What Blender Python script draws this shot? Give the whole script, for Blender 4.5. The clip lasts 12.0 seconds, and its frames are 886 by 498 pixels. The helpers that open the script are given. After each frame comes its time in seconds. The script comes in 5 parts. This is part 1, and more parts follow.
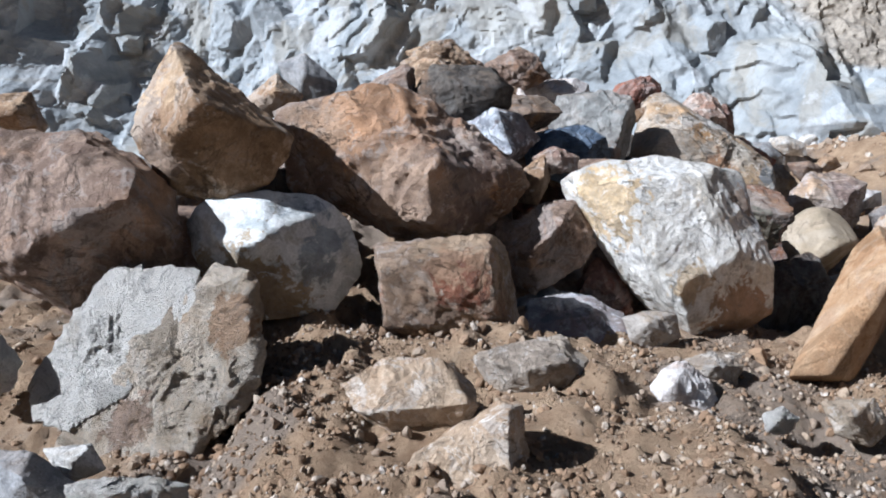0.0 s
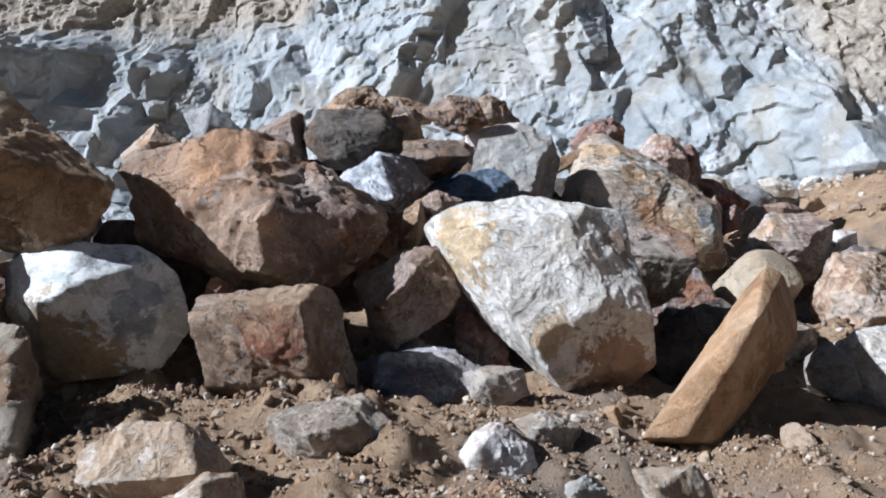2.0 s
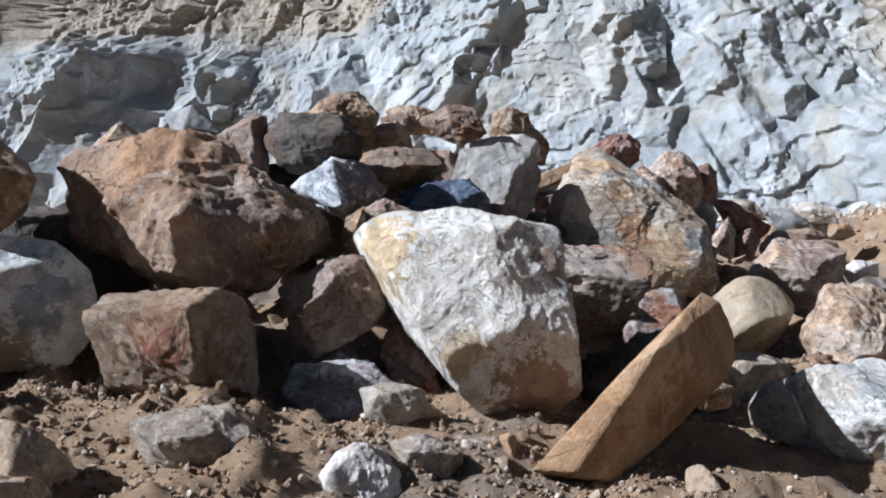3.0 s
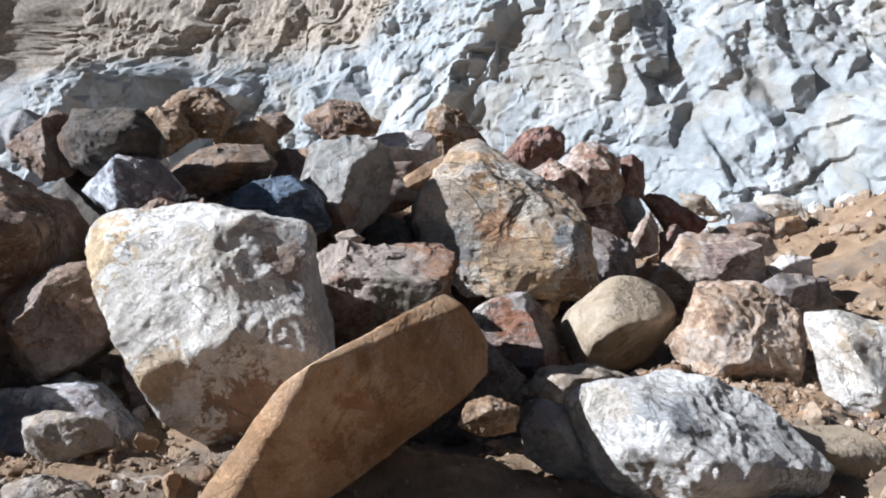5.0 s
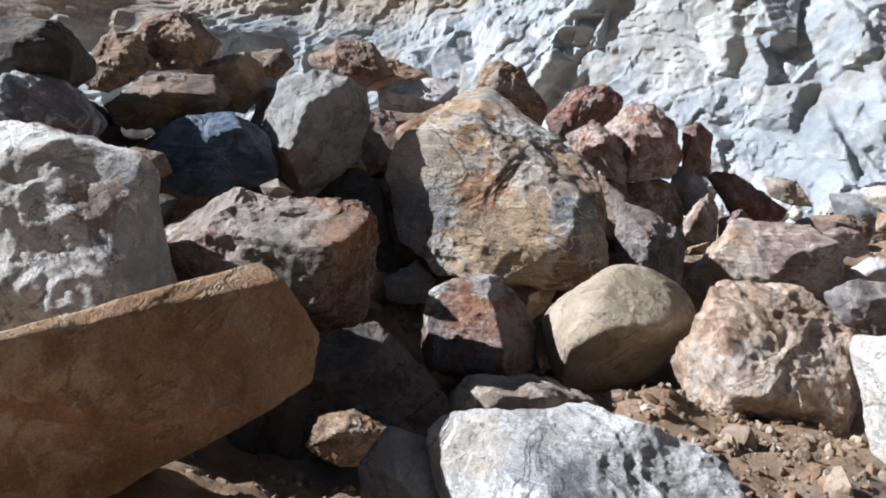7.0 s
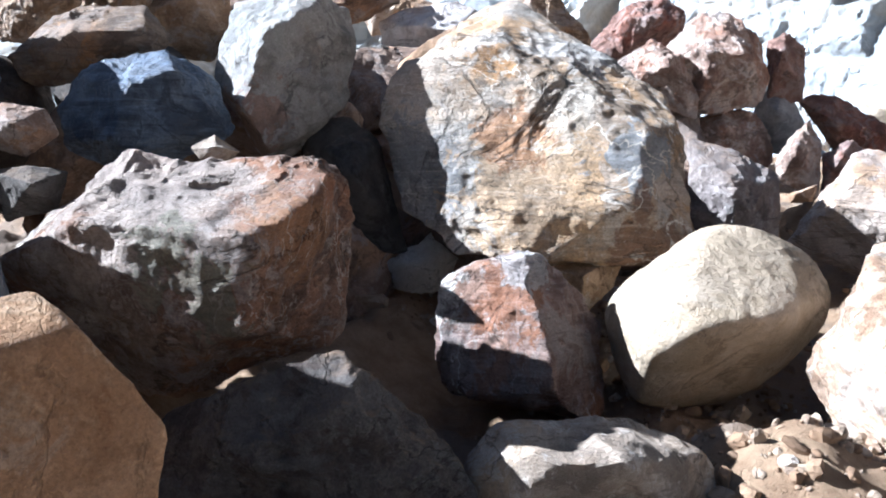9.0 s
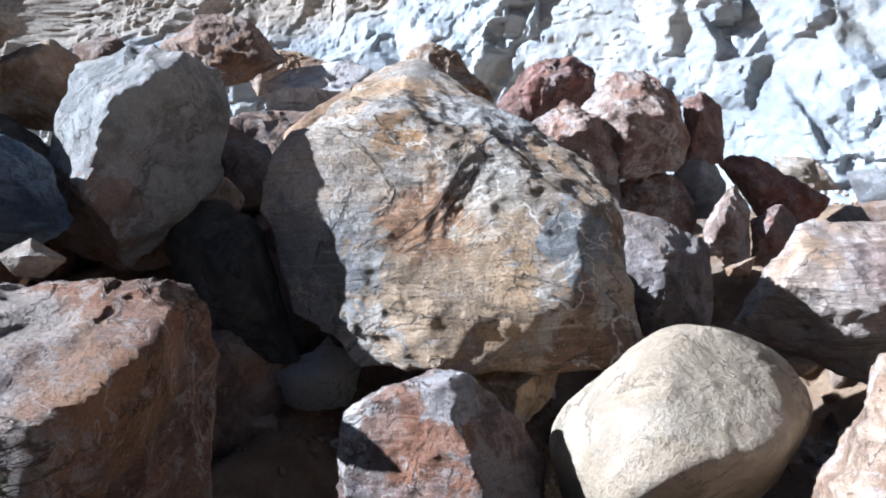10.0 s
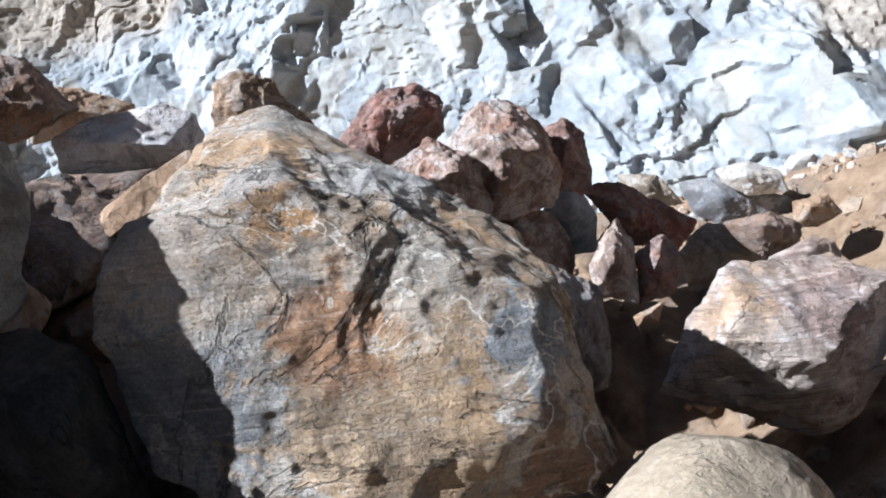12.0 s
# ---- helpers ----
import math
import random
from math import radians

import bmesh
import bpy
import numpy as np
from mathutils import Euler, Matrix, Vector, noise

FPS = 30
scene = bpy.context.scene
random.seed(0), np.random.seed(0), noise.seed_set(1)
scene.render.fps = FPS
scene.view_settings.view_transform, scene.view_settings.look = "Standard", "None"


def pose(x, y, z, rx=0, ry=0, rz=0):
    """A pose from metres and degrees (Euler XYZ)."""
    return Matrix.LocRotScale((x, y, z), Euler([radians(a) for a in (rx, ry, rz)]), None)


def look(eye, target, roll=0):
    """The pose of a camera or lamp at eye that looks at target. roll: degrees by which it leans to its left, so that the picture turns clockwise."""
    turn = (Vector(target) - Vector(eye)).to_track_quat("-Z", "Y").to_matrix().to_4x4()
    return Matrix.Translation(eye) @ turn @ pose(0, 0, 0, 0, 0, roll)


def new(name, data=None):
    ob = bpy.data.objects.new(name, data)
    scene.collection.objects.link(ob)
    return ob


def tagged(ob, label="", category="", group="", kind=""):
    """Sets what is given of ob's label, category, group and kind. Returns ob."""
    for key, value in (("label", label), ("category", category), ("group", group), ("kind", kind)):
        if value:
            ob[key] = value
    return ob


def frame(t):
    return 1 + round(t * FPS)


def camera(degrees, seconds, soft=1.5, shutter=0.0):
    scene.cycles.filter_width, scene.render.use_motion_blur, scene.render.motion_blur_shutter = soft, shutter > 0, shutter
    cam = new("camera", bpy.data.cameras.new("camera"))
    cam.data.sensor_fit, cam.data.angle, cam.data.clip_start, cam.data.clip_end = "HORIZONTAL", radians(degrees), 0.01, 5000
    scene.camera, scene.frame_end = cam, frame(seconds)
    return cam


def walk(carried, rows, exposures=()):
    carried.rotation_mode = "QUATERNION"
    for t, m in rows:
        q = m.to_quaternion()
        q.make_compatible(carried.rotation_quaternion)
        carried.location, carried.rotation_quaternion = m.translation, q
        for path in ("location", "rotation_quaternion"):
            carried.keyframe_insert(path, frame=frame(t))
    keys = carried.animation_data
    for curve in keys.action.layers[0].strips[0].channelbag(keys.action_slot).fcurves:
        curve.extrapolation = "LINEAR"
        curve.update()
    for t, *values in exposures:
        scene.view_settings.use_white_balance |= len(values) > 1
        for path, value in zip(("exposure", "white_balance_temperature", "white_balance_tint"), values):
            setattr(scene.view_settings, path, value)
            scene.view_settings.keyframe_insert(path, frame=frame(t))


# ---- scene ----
cam = camera(58.0, 12.0, soft=1.9)
PATH = [
    (0, (0.184, -0.36, 1.429), (0.083, 1.635, 1.316), -0.5),
    (0.5, (0.266, -0.243, 1.425), (0.135, 1.744, 1.248), -1.8),
    (1, (0.537, -0.213, 1.418), (0.299, 1.772, 1.359), -1.7),
    (1.5, (0.93, -0.155, 1.407), (0.592, 1.815, 1.348), -2.1),
    (2, (1.366, 0.091, 1.362), (1.128, 2.076, 1.389), -1.7),
    (2.5, (1.725, 0.31, 1.371), (1.516, 2.299, 1.397), -0.7),
    (3, (2.175, 0.417, 1.351), (1.753, 2.371, 1.411), 1.0),
    (3.5, (2.623, 0.701, 1.338), (2.318, 2.676, 1.41), -0.9),
    (3.7, (2.786, 0.807, 1.318), (2.505, 2.785, 1.401), 0.6),
    (5.3, (3.636, 1.652, 1.305), (2.98, 3.54, 1.375), 1.6),
    (5.5, (3.694, 1.794, 1.306), (3.016, 3.675, 1.321), 4.0),
    (6, (3.872, 2.096, 1.322), (3.214, 3.985, 1.348), 3.3),
    (6.5, (4.034, 2.437, 1.326), (3.248, 4.277, 1.325), 4.2),
    (6.7, (4.059, 2.572, 1.32), (3.251, 4.401, 1.357), 4.3),
    (8.3, (3.897, 3.639, 1.333), (2.893, 5.368, 1.282), 1.0),
    (8.5, (3.849, 3.726, 1.35), (2.852, 5.46, 1.344), -1.3),
    (9, (3.648, 3.958, 1.381), (2.719, 5.728, 1.305), 0.6),
    (9.5, (3.492, 4.231, 1.418), (2.653, 6.044, 1.507), -1.0),
    (10, (3.369, 4.501, 1.553), (2.667, 6.373, 1.608), -1.5),
    (10.5, (3.342, 4.575, 1.619), (2.638, 6.447, 1.631), -4.4),
    (11, (3.221, 4.627, 1.64), (2.544, 6.509, 1.632), -7.2),
    (11.5, (2.996, 4.835, 1.635), (2.526, 6.777, 1.708), -9.1),
    (12, (2.861, 5.043, 1.865), (2.652, 7.031, 1.908), -7.5),
]
walk(cam, [(t, look(eye, target, roll)) for t, eye, target, roll in PATH],
     [(0, 0.81, 5450, 10), (3.7, 0.78, 5550, 10), (5.5, 1.14, 5650, 10), (6.7, 1.06, 5650, 10), (8.4, 1.68, 5450, 10), (9.0, 2.12, 5250, 10), (9.4, 2.0, 5050, 10),
      (10.2, 1.45, 5150, 10), (11.5, 1.38, 5250, 10), (12, 1.28, 5400, 10)])
# ---- light ----
SUN = Vector((-0.735, -0.40, 0.54)).normalized()
world = bpy.data.worlds.new("sky")
scene.world = world
world.use_nodes = True
wt = world.node_tree
sky = wt.nodes.new("ShaderNodeTexSky")
sky.sky_type, sky.sun_disc = "NISHITA", False
sky.sun_elevation = math.asin(SUN.z)
sky.sun_rotation = math.atan2(SUN.x, SUN.y)
wt.links.new(sky.outputs[0], wt.nodes["Background"].inputs[0])
wt.nodes["Background"].inputs[1].default_value = 0.015
sun = new("sun", bpy.data.lights.new("sun", "SUN"))
sun.data.energy, sun.data.angle, sun.data.color = 5.0, radians(0.55), (1.0, 0.95, 0.88)
sun.matrix_world = SUN.to_track_quat("Z", "Y").to_matrix().to_4x4()


# ---- materials ----
def socket(node, value):
    return (*value, 1.0) if isinstance(value, tuple) else value


class Net:
    """A small helper round one node tree."""

    def __init__(self, name):
        self.mat = bpy.data.materials.new(name)
        self.mat.use_nodes = True
        self.t = self.mat.node_tree
        self.bsdf = self.t.nodes["Principled BSDF"]

    def add(self, kind, **put):
        n = self.t.nodes.new(kind)
        for key, value in put.items():
            spot = n.inputs[key.replace("_", " ")]
            if isinstance(value, bpy.types.NodeSocket):
                self.t.links.new(value, spot)
            else:
                spot.default_value = socket(n, value)
        return n

    def math(self, op, a, b=0.0):
        n = self.t.nodes.new("ShaderNodeMath")
        n.operation = op
        for i, value in enumerate((a, b)):
            if isinstance(value, bpy.types.NodeSocket):
                self.t.links.new(value, n.inputs[i])
            else:
                n.inputs[i].default_value = value
        return n.outputs[0]

    def vec(self, op, a, b):
        n = self.t.nodes.new("ShaderNodeVectorMath")
        n.operation = op
        for i, value in enumerate((a, b)):
            if isinstance(value, bpy.types.NodeSocket):
                self.t.links.new(value, n.inputs[i])
            else:
                n.inputs[i].default_value = value
        return n.outputs[0]

    def noise(self, at, scale, detail=6.0, rough=0.6, bend=0.0):
        n = self.add("ShaderNodeTexNoise", Vector=at, Scale=scale, Detail=detail, Roughness=rough, Distortion=bend)
        return n.outputs["Fac"]

    def step(self, value, low, high):
        n = self.t.nodes.new("ShaderNodeMapRange")
        n.interpolation_type = "SMOOTHSTEP"
        self.t.links.new(value, n.inputs[0])
        n.inputs[1].default_value, n.inputs[2].default_value = low, high
        return n.outputs[0]

    def mix(self, fac, a, b, how="MIX"):
        n = self.t.nodes.new("ShaderNodeMix")
        n.data_type, n.blend_type = "RGBA", how
        for spot, value in ((n.inputs[0], fac), (n.inputs[6], a), (n.inputs[7], b)):
            if isinstance(value, bpy.types.NodeSocket):
                self.t.links.new(value, spot)
            else:
                spot.default_value = socket(n, value)
        return n.outputs[2]

    def bump(self, height, strength, distance, normal=None):
        n = self.t.nodes.new("ShaderNodeBump")
        n.inputs["Strength"].default_value, n.inputs["Distance"].default_value = strength, distance
        self.t.links.new(height, n.inputs["Height"])
        if normal is not None:
            self.t.links.new(normal, n.inputs["Normal"])
        return n.outputs[0]

    def done(self, colour, rough, normal):
        self.t.links.new(colour, self.bsdf.inputs["Base Color"])
        if isinstance(rough, bpy.types.NodeSocket):
            self.t.links.new(rough, self.bsdf.inputs["Roughness"])
        else:
            self.bsdf.inputs["Roughness"].default_value = rough
        self.bsdf.inputs["Specular IOR Level"].default_value = 0.3
        self.t.links.new(normal, self.bsdf.inputs["Normal"])
        return self.mat


DUST = (0.33, 0.22, 0.135)


def stone(name, base, second, stain, stain_amount=0.45, scale=3.0, vein=None, vein_amount=0.0, layers=0.0,
          layer_turn=(0.3, 0.2, 0.0), speckle=0.0, relief=1.0, rough=0.85, dust=0.25, hue=0.92, patchy=1.0, zones=()):
    """Broken rock: two mottled tones, rusty stains, optional veins, layers and speckles, dust lying on top."""
    n = Net(name)
    base, second, stain = (tuple((hue * v + (1.0 - hue) * (0.3 * c[0] + 0.6 * c[1] + 0.1 * c[2])) * (1.25 if base[0] < 0.3 else 1.0) for v in c) for c in (base, second, stain))
    at = n.t.nodes.new("ShaderNodeTexCoord").outputs["Object"]
    luck = n.t.nodes.new("ShaderNodeObjectInfo").outputs["Random"]
    shift = n.add("ShaderNodeCombineXYZ", X=n.math("MULTIPLY", luck, 37.0), Y=n.math("MULTIPLY", luck, 91.0), Z=luck).outputs[0]
    p = n.vec("ADD", at, shift)
    broad = n.noise(p, scale * 0.55, 5, 0.62, 0.6)
    mid = n.noise(p, scale * 2.3, 8, 0.66, 0.4)
    fine = n.noise(p, scale * 17.0, 6, 0.7)
    grit = n.noise(p, scale * 60.0, 3, 0.7)
    colour = n.mix(n.step(mid, 0.40, 0.60), base, second)
    spread = n.step(broad, 0.62 - 0.35 * stain_amount, 0.80 - 0.30 * stain_amount)
    colour = n.mix(n.math("MULTIPLY", spread, n.step(mid, 0.25, 0.6)), colour, stain)
    pale = tuple(0.35 * v + 0.65 * (0.3 * second[0] + 0.6 * second[1] + 0.1 * second[2]) for v in second)
    patch = n.noise(n.vec("ADD", p, (7.3, 2.1, 5.7)), scale * 0.9, 7, 0.68, 0.8)
    colour = n.mix(n.math("MULTIPLY", n.step(patch, 0.525, 0.565), 0.62 * patchy), colour, pale)
    colour = n.mix(n.math("MULTIPLY", n.step(patch, 0.46, 0.41), 0.6), colour, tuple(c * 0.5 for c in base))
    chips = n.noise(n.vec("ADD", p, (1.9, 8.4, 3.3)), scale * 3.6, 8, 0.7, 0.5)
    colour = n.mix(n.math("MULTIPLY", n.step(chips, 0.55, 0.61), 0.45 * patchy), colour, tuple(min(0.8, c * 1.35) for c in pale))
    colour = n.mix(n.math("MULTIPLY", n.step(chips, 0.45, 0.39), 0.45 * patchy), colour, tuple(0.5 * c + 0.15 * s for c, s in zip(base, stain)))
    # patches of another mineral, a stain or painted light and shade: where they lie on the stone, how wide, their
    # colour and strength
    for (zx, zy, zz), wide, tone, amount in zones:
        away = n.t.nodes.new("ShaderNodeVectorMath")
        away.operation = "DISTANCE"
        n.t.links.new(at, away.inputs[0])
        away.inputs[1].default_value = (zx, zy, zz)
        edge = n.math("ADD", n.math("DIVIDE", away.outputs["Value"], wide), n.math("MULTIPLY", n.math("SUBTRACT", chips, 0.5), 4.0))
        edge = n.math("ADD", edge, n.math("MULTIPLY", n.math("SUBTRACT", broad, 0.5), 2.6))
        body = n.mix(n.step(mid, 0.36, 0.64), tuple(c * 0.72 for c in tone), tuple(min(0.85, c * 1.25) for c in tone))
        colour = n.mix(n.math("MULTIPLY", n.step(edge, 1.08, 0.82), amount), colour, body)
    height = n.math("ADD", n.math("MULTIPLY", mid, 1.0), n.math("MULTIPLY", fine, 0.45))
    if layers:
        m = n.t.nodes.new("ShaderNodeMapping")
        m.inputs["Rotation"].default_value = layer_turn
        m.inputs["Scale"].default_value = (1.2, 1.2, 11.0)
        n.t.links.new(n.vec("ADD", p, n.vec("SCALE", p, (0, 0, 0))), m.inputs["Vector"])
        band = n.noise(m.outputs[0], 2.2, 7, 0.62, 0.7)
        tone = tuple(c * 0.45 for c in base)
        colour = n.mix(n.math("MULTIPLY", n.step(band, 0.52, 0.68), layers), colour, tone)
        colour = n.mix(n.math("MULTIPLY", n.step(band, 0.46, 0.30), layers * 0.8), colour, tuple(min(1.0, c * 1.5) for c in second))
        height = n.math("ADD", height, n.math("MULTIPLY", band, 1.3 * layers))
    if vein:
        w = n.noise(p, scale * 1.1, 6, 0.55, 1.4)
        line = n.step(n.math("ABSOLUTE", n.math("SUBTRACT", w, 0.5)), 0.011, 0.002)
        gaps = n.step(broad, 0.40, 0.58)
        colour = n.mix(n.math("MULTIPLY", n.math("MULTIPLY", line, gaps), vein_amount), colour, vein)
    w = n.noise(p, scale * 0.8, 7, 0.6, 0.9)
    crack = n.math("MULTIPLY", n.step(n.math("ABSOLUTE", n.math("SUBTRACT", w, 0.52)), 0.012, 0.002), n.step(mid, 0.42, 0.55))
    colour = n.mix(n.math("MULTIPLY", crack, 0.55 * min(1.0, relief) ** 2), colour, tuple(c * 0.22 for c in base))
    height = n.math("SUBTRACT", height, n.math("MULTIPLY", crack, 0.5 * relief))
    if speckle:
        colour = n.mix(n.math("MULTIPLY", n.step(grit, 0.52, 0.62), speckle), colour, tuple(c * 0.3 for c in base))
    colour = n.mix(n.math("MULTIPLY", n.step(fine, 0.50, 0.72), 0.40), colour, tuple(c * 0.45 for c in base))
    colour = n.mix(n.math("MULTIPLY", n.step(fine, 0.46, 0.30), 0.22), colour, tuple(min(1.0, c * 1.7) for c in second))
    shade = n.math("ADD", n.math("MULTIPLY", fine, 0.9), n.math("MULTIPLY", grit, 0.9))
    shade = n.math("ADD", n.math("MULTIPLY", n.math("SUBTRACT", shade, 0.9), 1.6), 1.0)
    grain = n.add("ShaderNodeCombineXYZ", X=shade, Y=shade, Z=shade).outputs[0]
    colour = n.mix(0.75, colour, grain, "MULTIPLY")
    up = n.add("ShaderNodeSeparateXYZ", Vector=n.t.nodes.new("ShaderNodeNewGeometry").outputs["Normal"]).outputs["Z"]
    lies = n.math("MULTIPLY", n.step(up, 0.45, 0.95), n.step(mid, 0.40, 0.62))
    colour = n.mix(n.math("MULTIPLY", lies, dust), colour, DUST)
    normal = n.bump(height, 0.75 * relief, 0.035)
    normal = n.bump(n.math("ADD", fine, n.math("MULTIPLY", grit, 0.5)), 0.35 * relief, 0.012, normal)
    return n.done(colour, rough, normal)


M = {
    "brown": stone("brown_rock", (0.155, 0.105, 0.080), (0.27, 0.195, 0.15), (0.30, 0.165, 0.085), 0.35),
    "ochre": stone("ochre_rock", (0.25, 0.15, 0.078), (0.40, 0.27, 0.155), (0.18, 0.095, 0.048), 0.4, 2.2, relief=1.0, hue=0.82),
    # tan: both zones darken the block's shaded side in its colour
    "tan": stone("smooth_tan_rock", (0.37, 0.225, 0.12), (0.48, 0.335, 0.205), (0.31, 0.16, 0.075), 0.40, 2.2, relief=0.8, dust=0.1, hue=0.97, patchy=0.3, zones=[((0.50, -0.05, 0.0), 0.52, (0.27, 0.135, 0.06), 0.5), ((0.45, -0.6, -0.15), 0.52, (0.27, 0.135, 0.06), 0.5)]),
    "granite": stone("grey_granite", (0.82, 0.785, 0.73), (0.90, 0.87, 0.82), (0.66, 0.56, 0.44), 0.3, 4.5, speckle=0.45, relief=1.7, patchy=0.5, dust=0.1),
    "bluegrey": stone("blue_grey_rock", (0.14, 0.145, 0.155), (0.24, 0.245, 0.255), (0.24, 0.19, 0.14), 0.25, 2.6, relief=0.6),
    "slate": stone("blue_slate", (0.048, 0.070, 0.108), (0.125, 0.17, 0.24), (0.16, 0.18, 0.21), 0.25, 3.0, layers=0.6, layer_turn=(0.9, 0.5, 0.3), rough=0.45, dust=0.0, hue=1.0, patchy=0.15),
    "white": stone("white_quartz", (0.60, 0.57, 0.52), (0.78, 0.76, 0.72), (0.50, 0.34, 0.16), 0.30, 3.2, (0.34, 0.31, 0.28), 0.5, relief=1.1, dust=0.12),
    "whitepink": stone("pink_white_rock", (0.56, 0.51, 0.49), (0.74, 0.70, 0.68), (0.44, 0.24, 0.12), 0.4, 3.2),
    # near-black: the deep shade of the gaps, put into the stone's colour
    "black": stone("gap_shade_rock", (0.030, 0.028, 0.027), (0.060, 0.056, 0.052), (0.07, 0.05, 0.04), 0.3, 2.0),
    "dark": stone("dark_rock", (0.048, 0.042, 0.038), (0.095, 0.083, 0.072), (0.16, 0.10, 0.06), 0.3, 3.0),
    "banded": stone("banded_rock", (0.115, 0.085, 0.065), (0.21, 0.155, 0.11), (0.36, 0.185, 0.075), 0.45, 2.6, layers=0.6, layer_turn=(0.25, 0.35, 0.0)),
    "orange": stone("orange_rock", (0.17, 0.105, 0.06), (0.36, 0.25, 0.155), (0.36, 0.185, 0.075), 0.45, 3.4, layers=0.5, layer_turn=(0.4, 1.2, 0.0), hue=0.85),
    "redbrown": stone("dark_red_rock", (0.15, 0.085, 0.068), (0.25, 0.155, 0.125), (0.24, 0.085, 0.055), 0.5, 3.4),
    "redpale": stone("red_cream_rock", (0.29, 0.19, 0.15), (0.52, 0.42, 0.35), (0.33, 0.15, 0.09), 0.5, 4.2, relief=1.3),
    "purplegrey": stone("purple_grey_rock", (0.155, 0.135, 0.13), (0.235, 0.21, 0.20), (0.20, 0.15, 0.12), 0.35, 3.0, relief=0.9, dust=0.4),
    "striated": stone("striated_rock", (0.30, 0.225, 0.19), (0.45, 0.36, 0.31), (0.40, 0.245, 0.14), 0.4, 2.6, layers=0.6, layer_turn=(0.1, 1.35, 0.3)),
    "sandstone": stone("sandy_rock", (0.255, 0.205, 0.14), (0.335, 0.275, 0.20), (0.34, 0.245, 0.15), 0.35, 2.4, speckle=0.2, relief=0.9, patchy=0.25, dust=0.15),
    "dusty": stone("dusty_rock", (0.075, 0.058, 0.05), (0.14, 0.115, 0.098), (0.085, 0.09, 0.12), 0.4, 2.8, dust=0.6, relief=1.5),
    "creambrown": stone("cream_brown_rock", (0.33, 0.215, 0.14), (0.54, 0.41, 0.30), (0.31, 0.165, 0.09), 0.45, 3.2, (0.66, 0.60, 0.52), 0.5),
    "greybrown": stone("grey_brown_rock", (0.25, 0.205, 0.165), (0.38, 0.33, 0.275), (0.33, 0.24, 0.15), 0.4, 4.0),
    "sandgrey": stone("sandy_grey_rock", (0.41, 0.305, 0.21), (0.52, 0.42, 0.32), (0.38, 0.26, 0.165), 0.5, 3.0, (0.74, 0.71, 0.67), 0.8, dust=0.8, hue=0.95),
    "sand": stone("cream_rock", (0.38, 0.31, 0.23), (0.52, 0.45, 0.36), (0.32, 0.21, 0.13), 0.4, 3.6),
}


def soil_material():
    n = Net("gravelly_soil")
    at = n.t.nodes.new("ShaderNodeTexCoord").outputs["Object"]
    broad, mid = n.noise(at, 0.9, 5, 0.6, 0.5), n.noise(at, 7.0, 8, 0.7)
    fine, grit = n.noise(at, 55.0, 6, 0.75), n.noise(at, 190.0, 3, 0.7)
    colour = n.mix(n.step(mid, 0.3, 0.7), (0.27, 0.178, 0.11), (0.45, 0.325, 0.215))
    colour = n.mix(n.step(broad, 0.50, 0.62), colour, (0.27, 0.215, 0.17))
    colour = n.mix(n.math("MULTIPLY", n.step(fine, 0.55, 0.75), 0.55), colour, (0.09, 0.06, 0.04))
    colour = n.mix(n.math("MULTIPLY", n.step(grit, 0.58, 0.70), 0.5), colour, (0.48, 0.38, 0.27))
    normal = n.bump(mid, 0.7, 0.05)
    normal = n.bump(n.math("ADD", fine, n.math("MULTIPLY", grit, 0.6)), 0.9, 0.025, normal)
    return n.done(colour, 0.95, normal)


def gravel_material():
    n = Net("loose_gravel")
    at = n.t.nodes.new("ShaderNodeTexCoord").outputs["Object"]
    luck = n.t.nodes.new("ShaderNodeNewGeometry").outputs["Random Per Island"]
    ramp = n.t.nodes.new("ShaderNodeValToRGB")
    n.t.links.new(luck, ramp.inputs[0])
    tones = ((0.0, (0.17, 0.11, 0.07)), (0.35, (0.30, 0.20, 0.125)), (0.62, (0.26, 0.205, 0.16)), (0.85, (0.38, 0.30, 0.22)), (1.0, (0.52, 0.47, 0.42)))
    while len(ramp.color_ramp.elements) < len(tones):
        ramp.color_ramp.elements.new(0.5)
    for e, (x, c) in zip(ramp.color_ramp.elements, tones):
        e.position, e.color = x, (*c, 1)
    grain = n.noise(at, 40.0, 6, 0.7)
    colour = n.mix(n.step(grain, 0.45, 0.75), ramp.outputs[0], (0.15, 0.10, 0.065))
    return n.done(colour, 0.92, n.bump(grain, 0.7, 0.02))


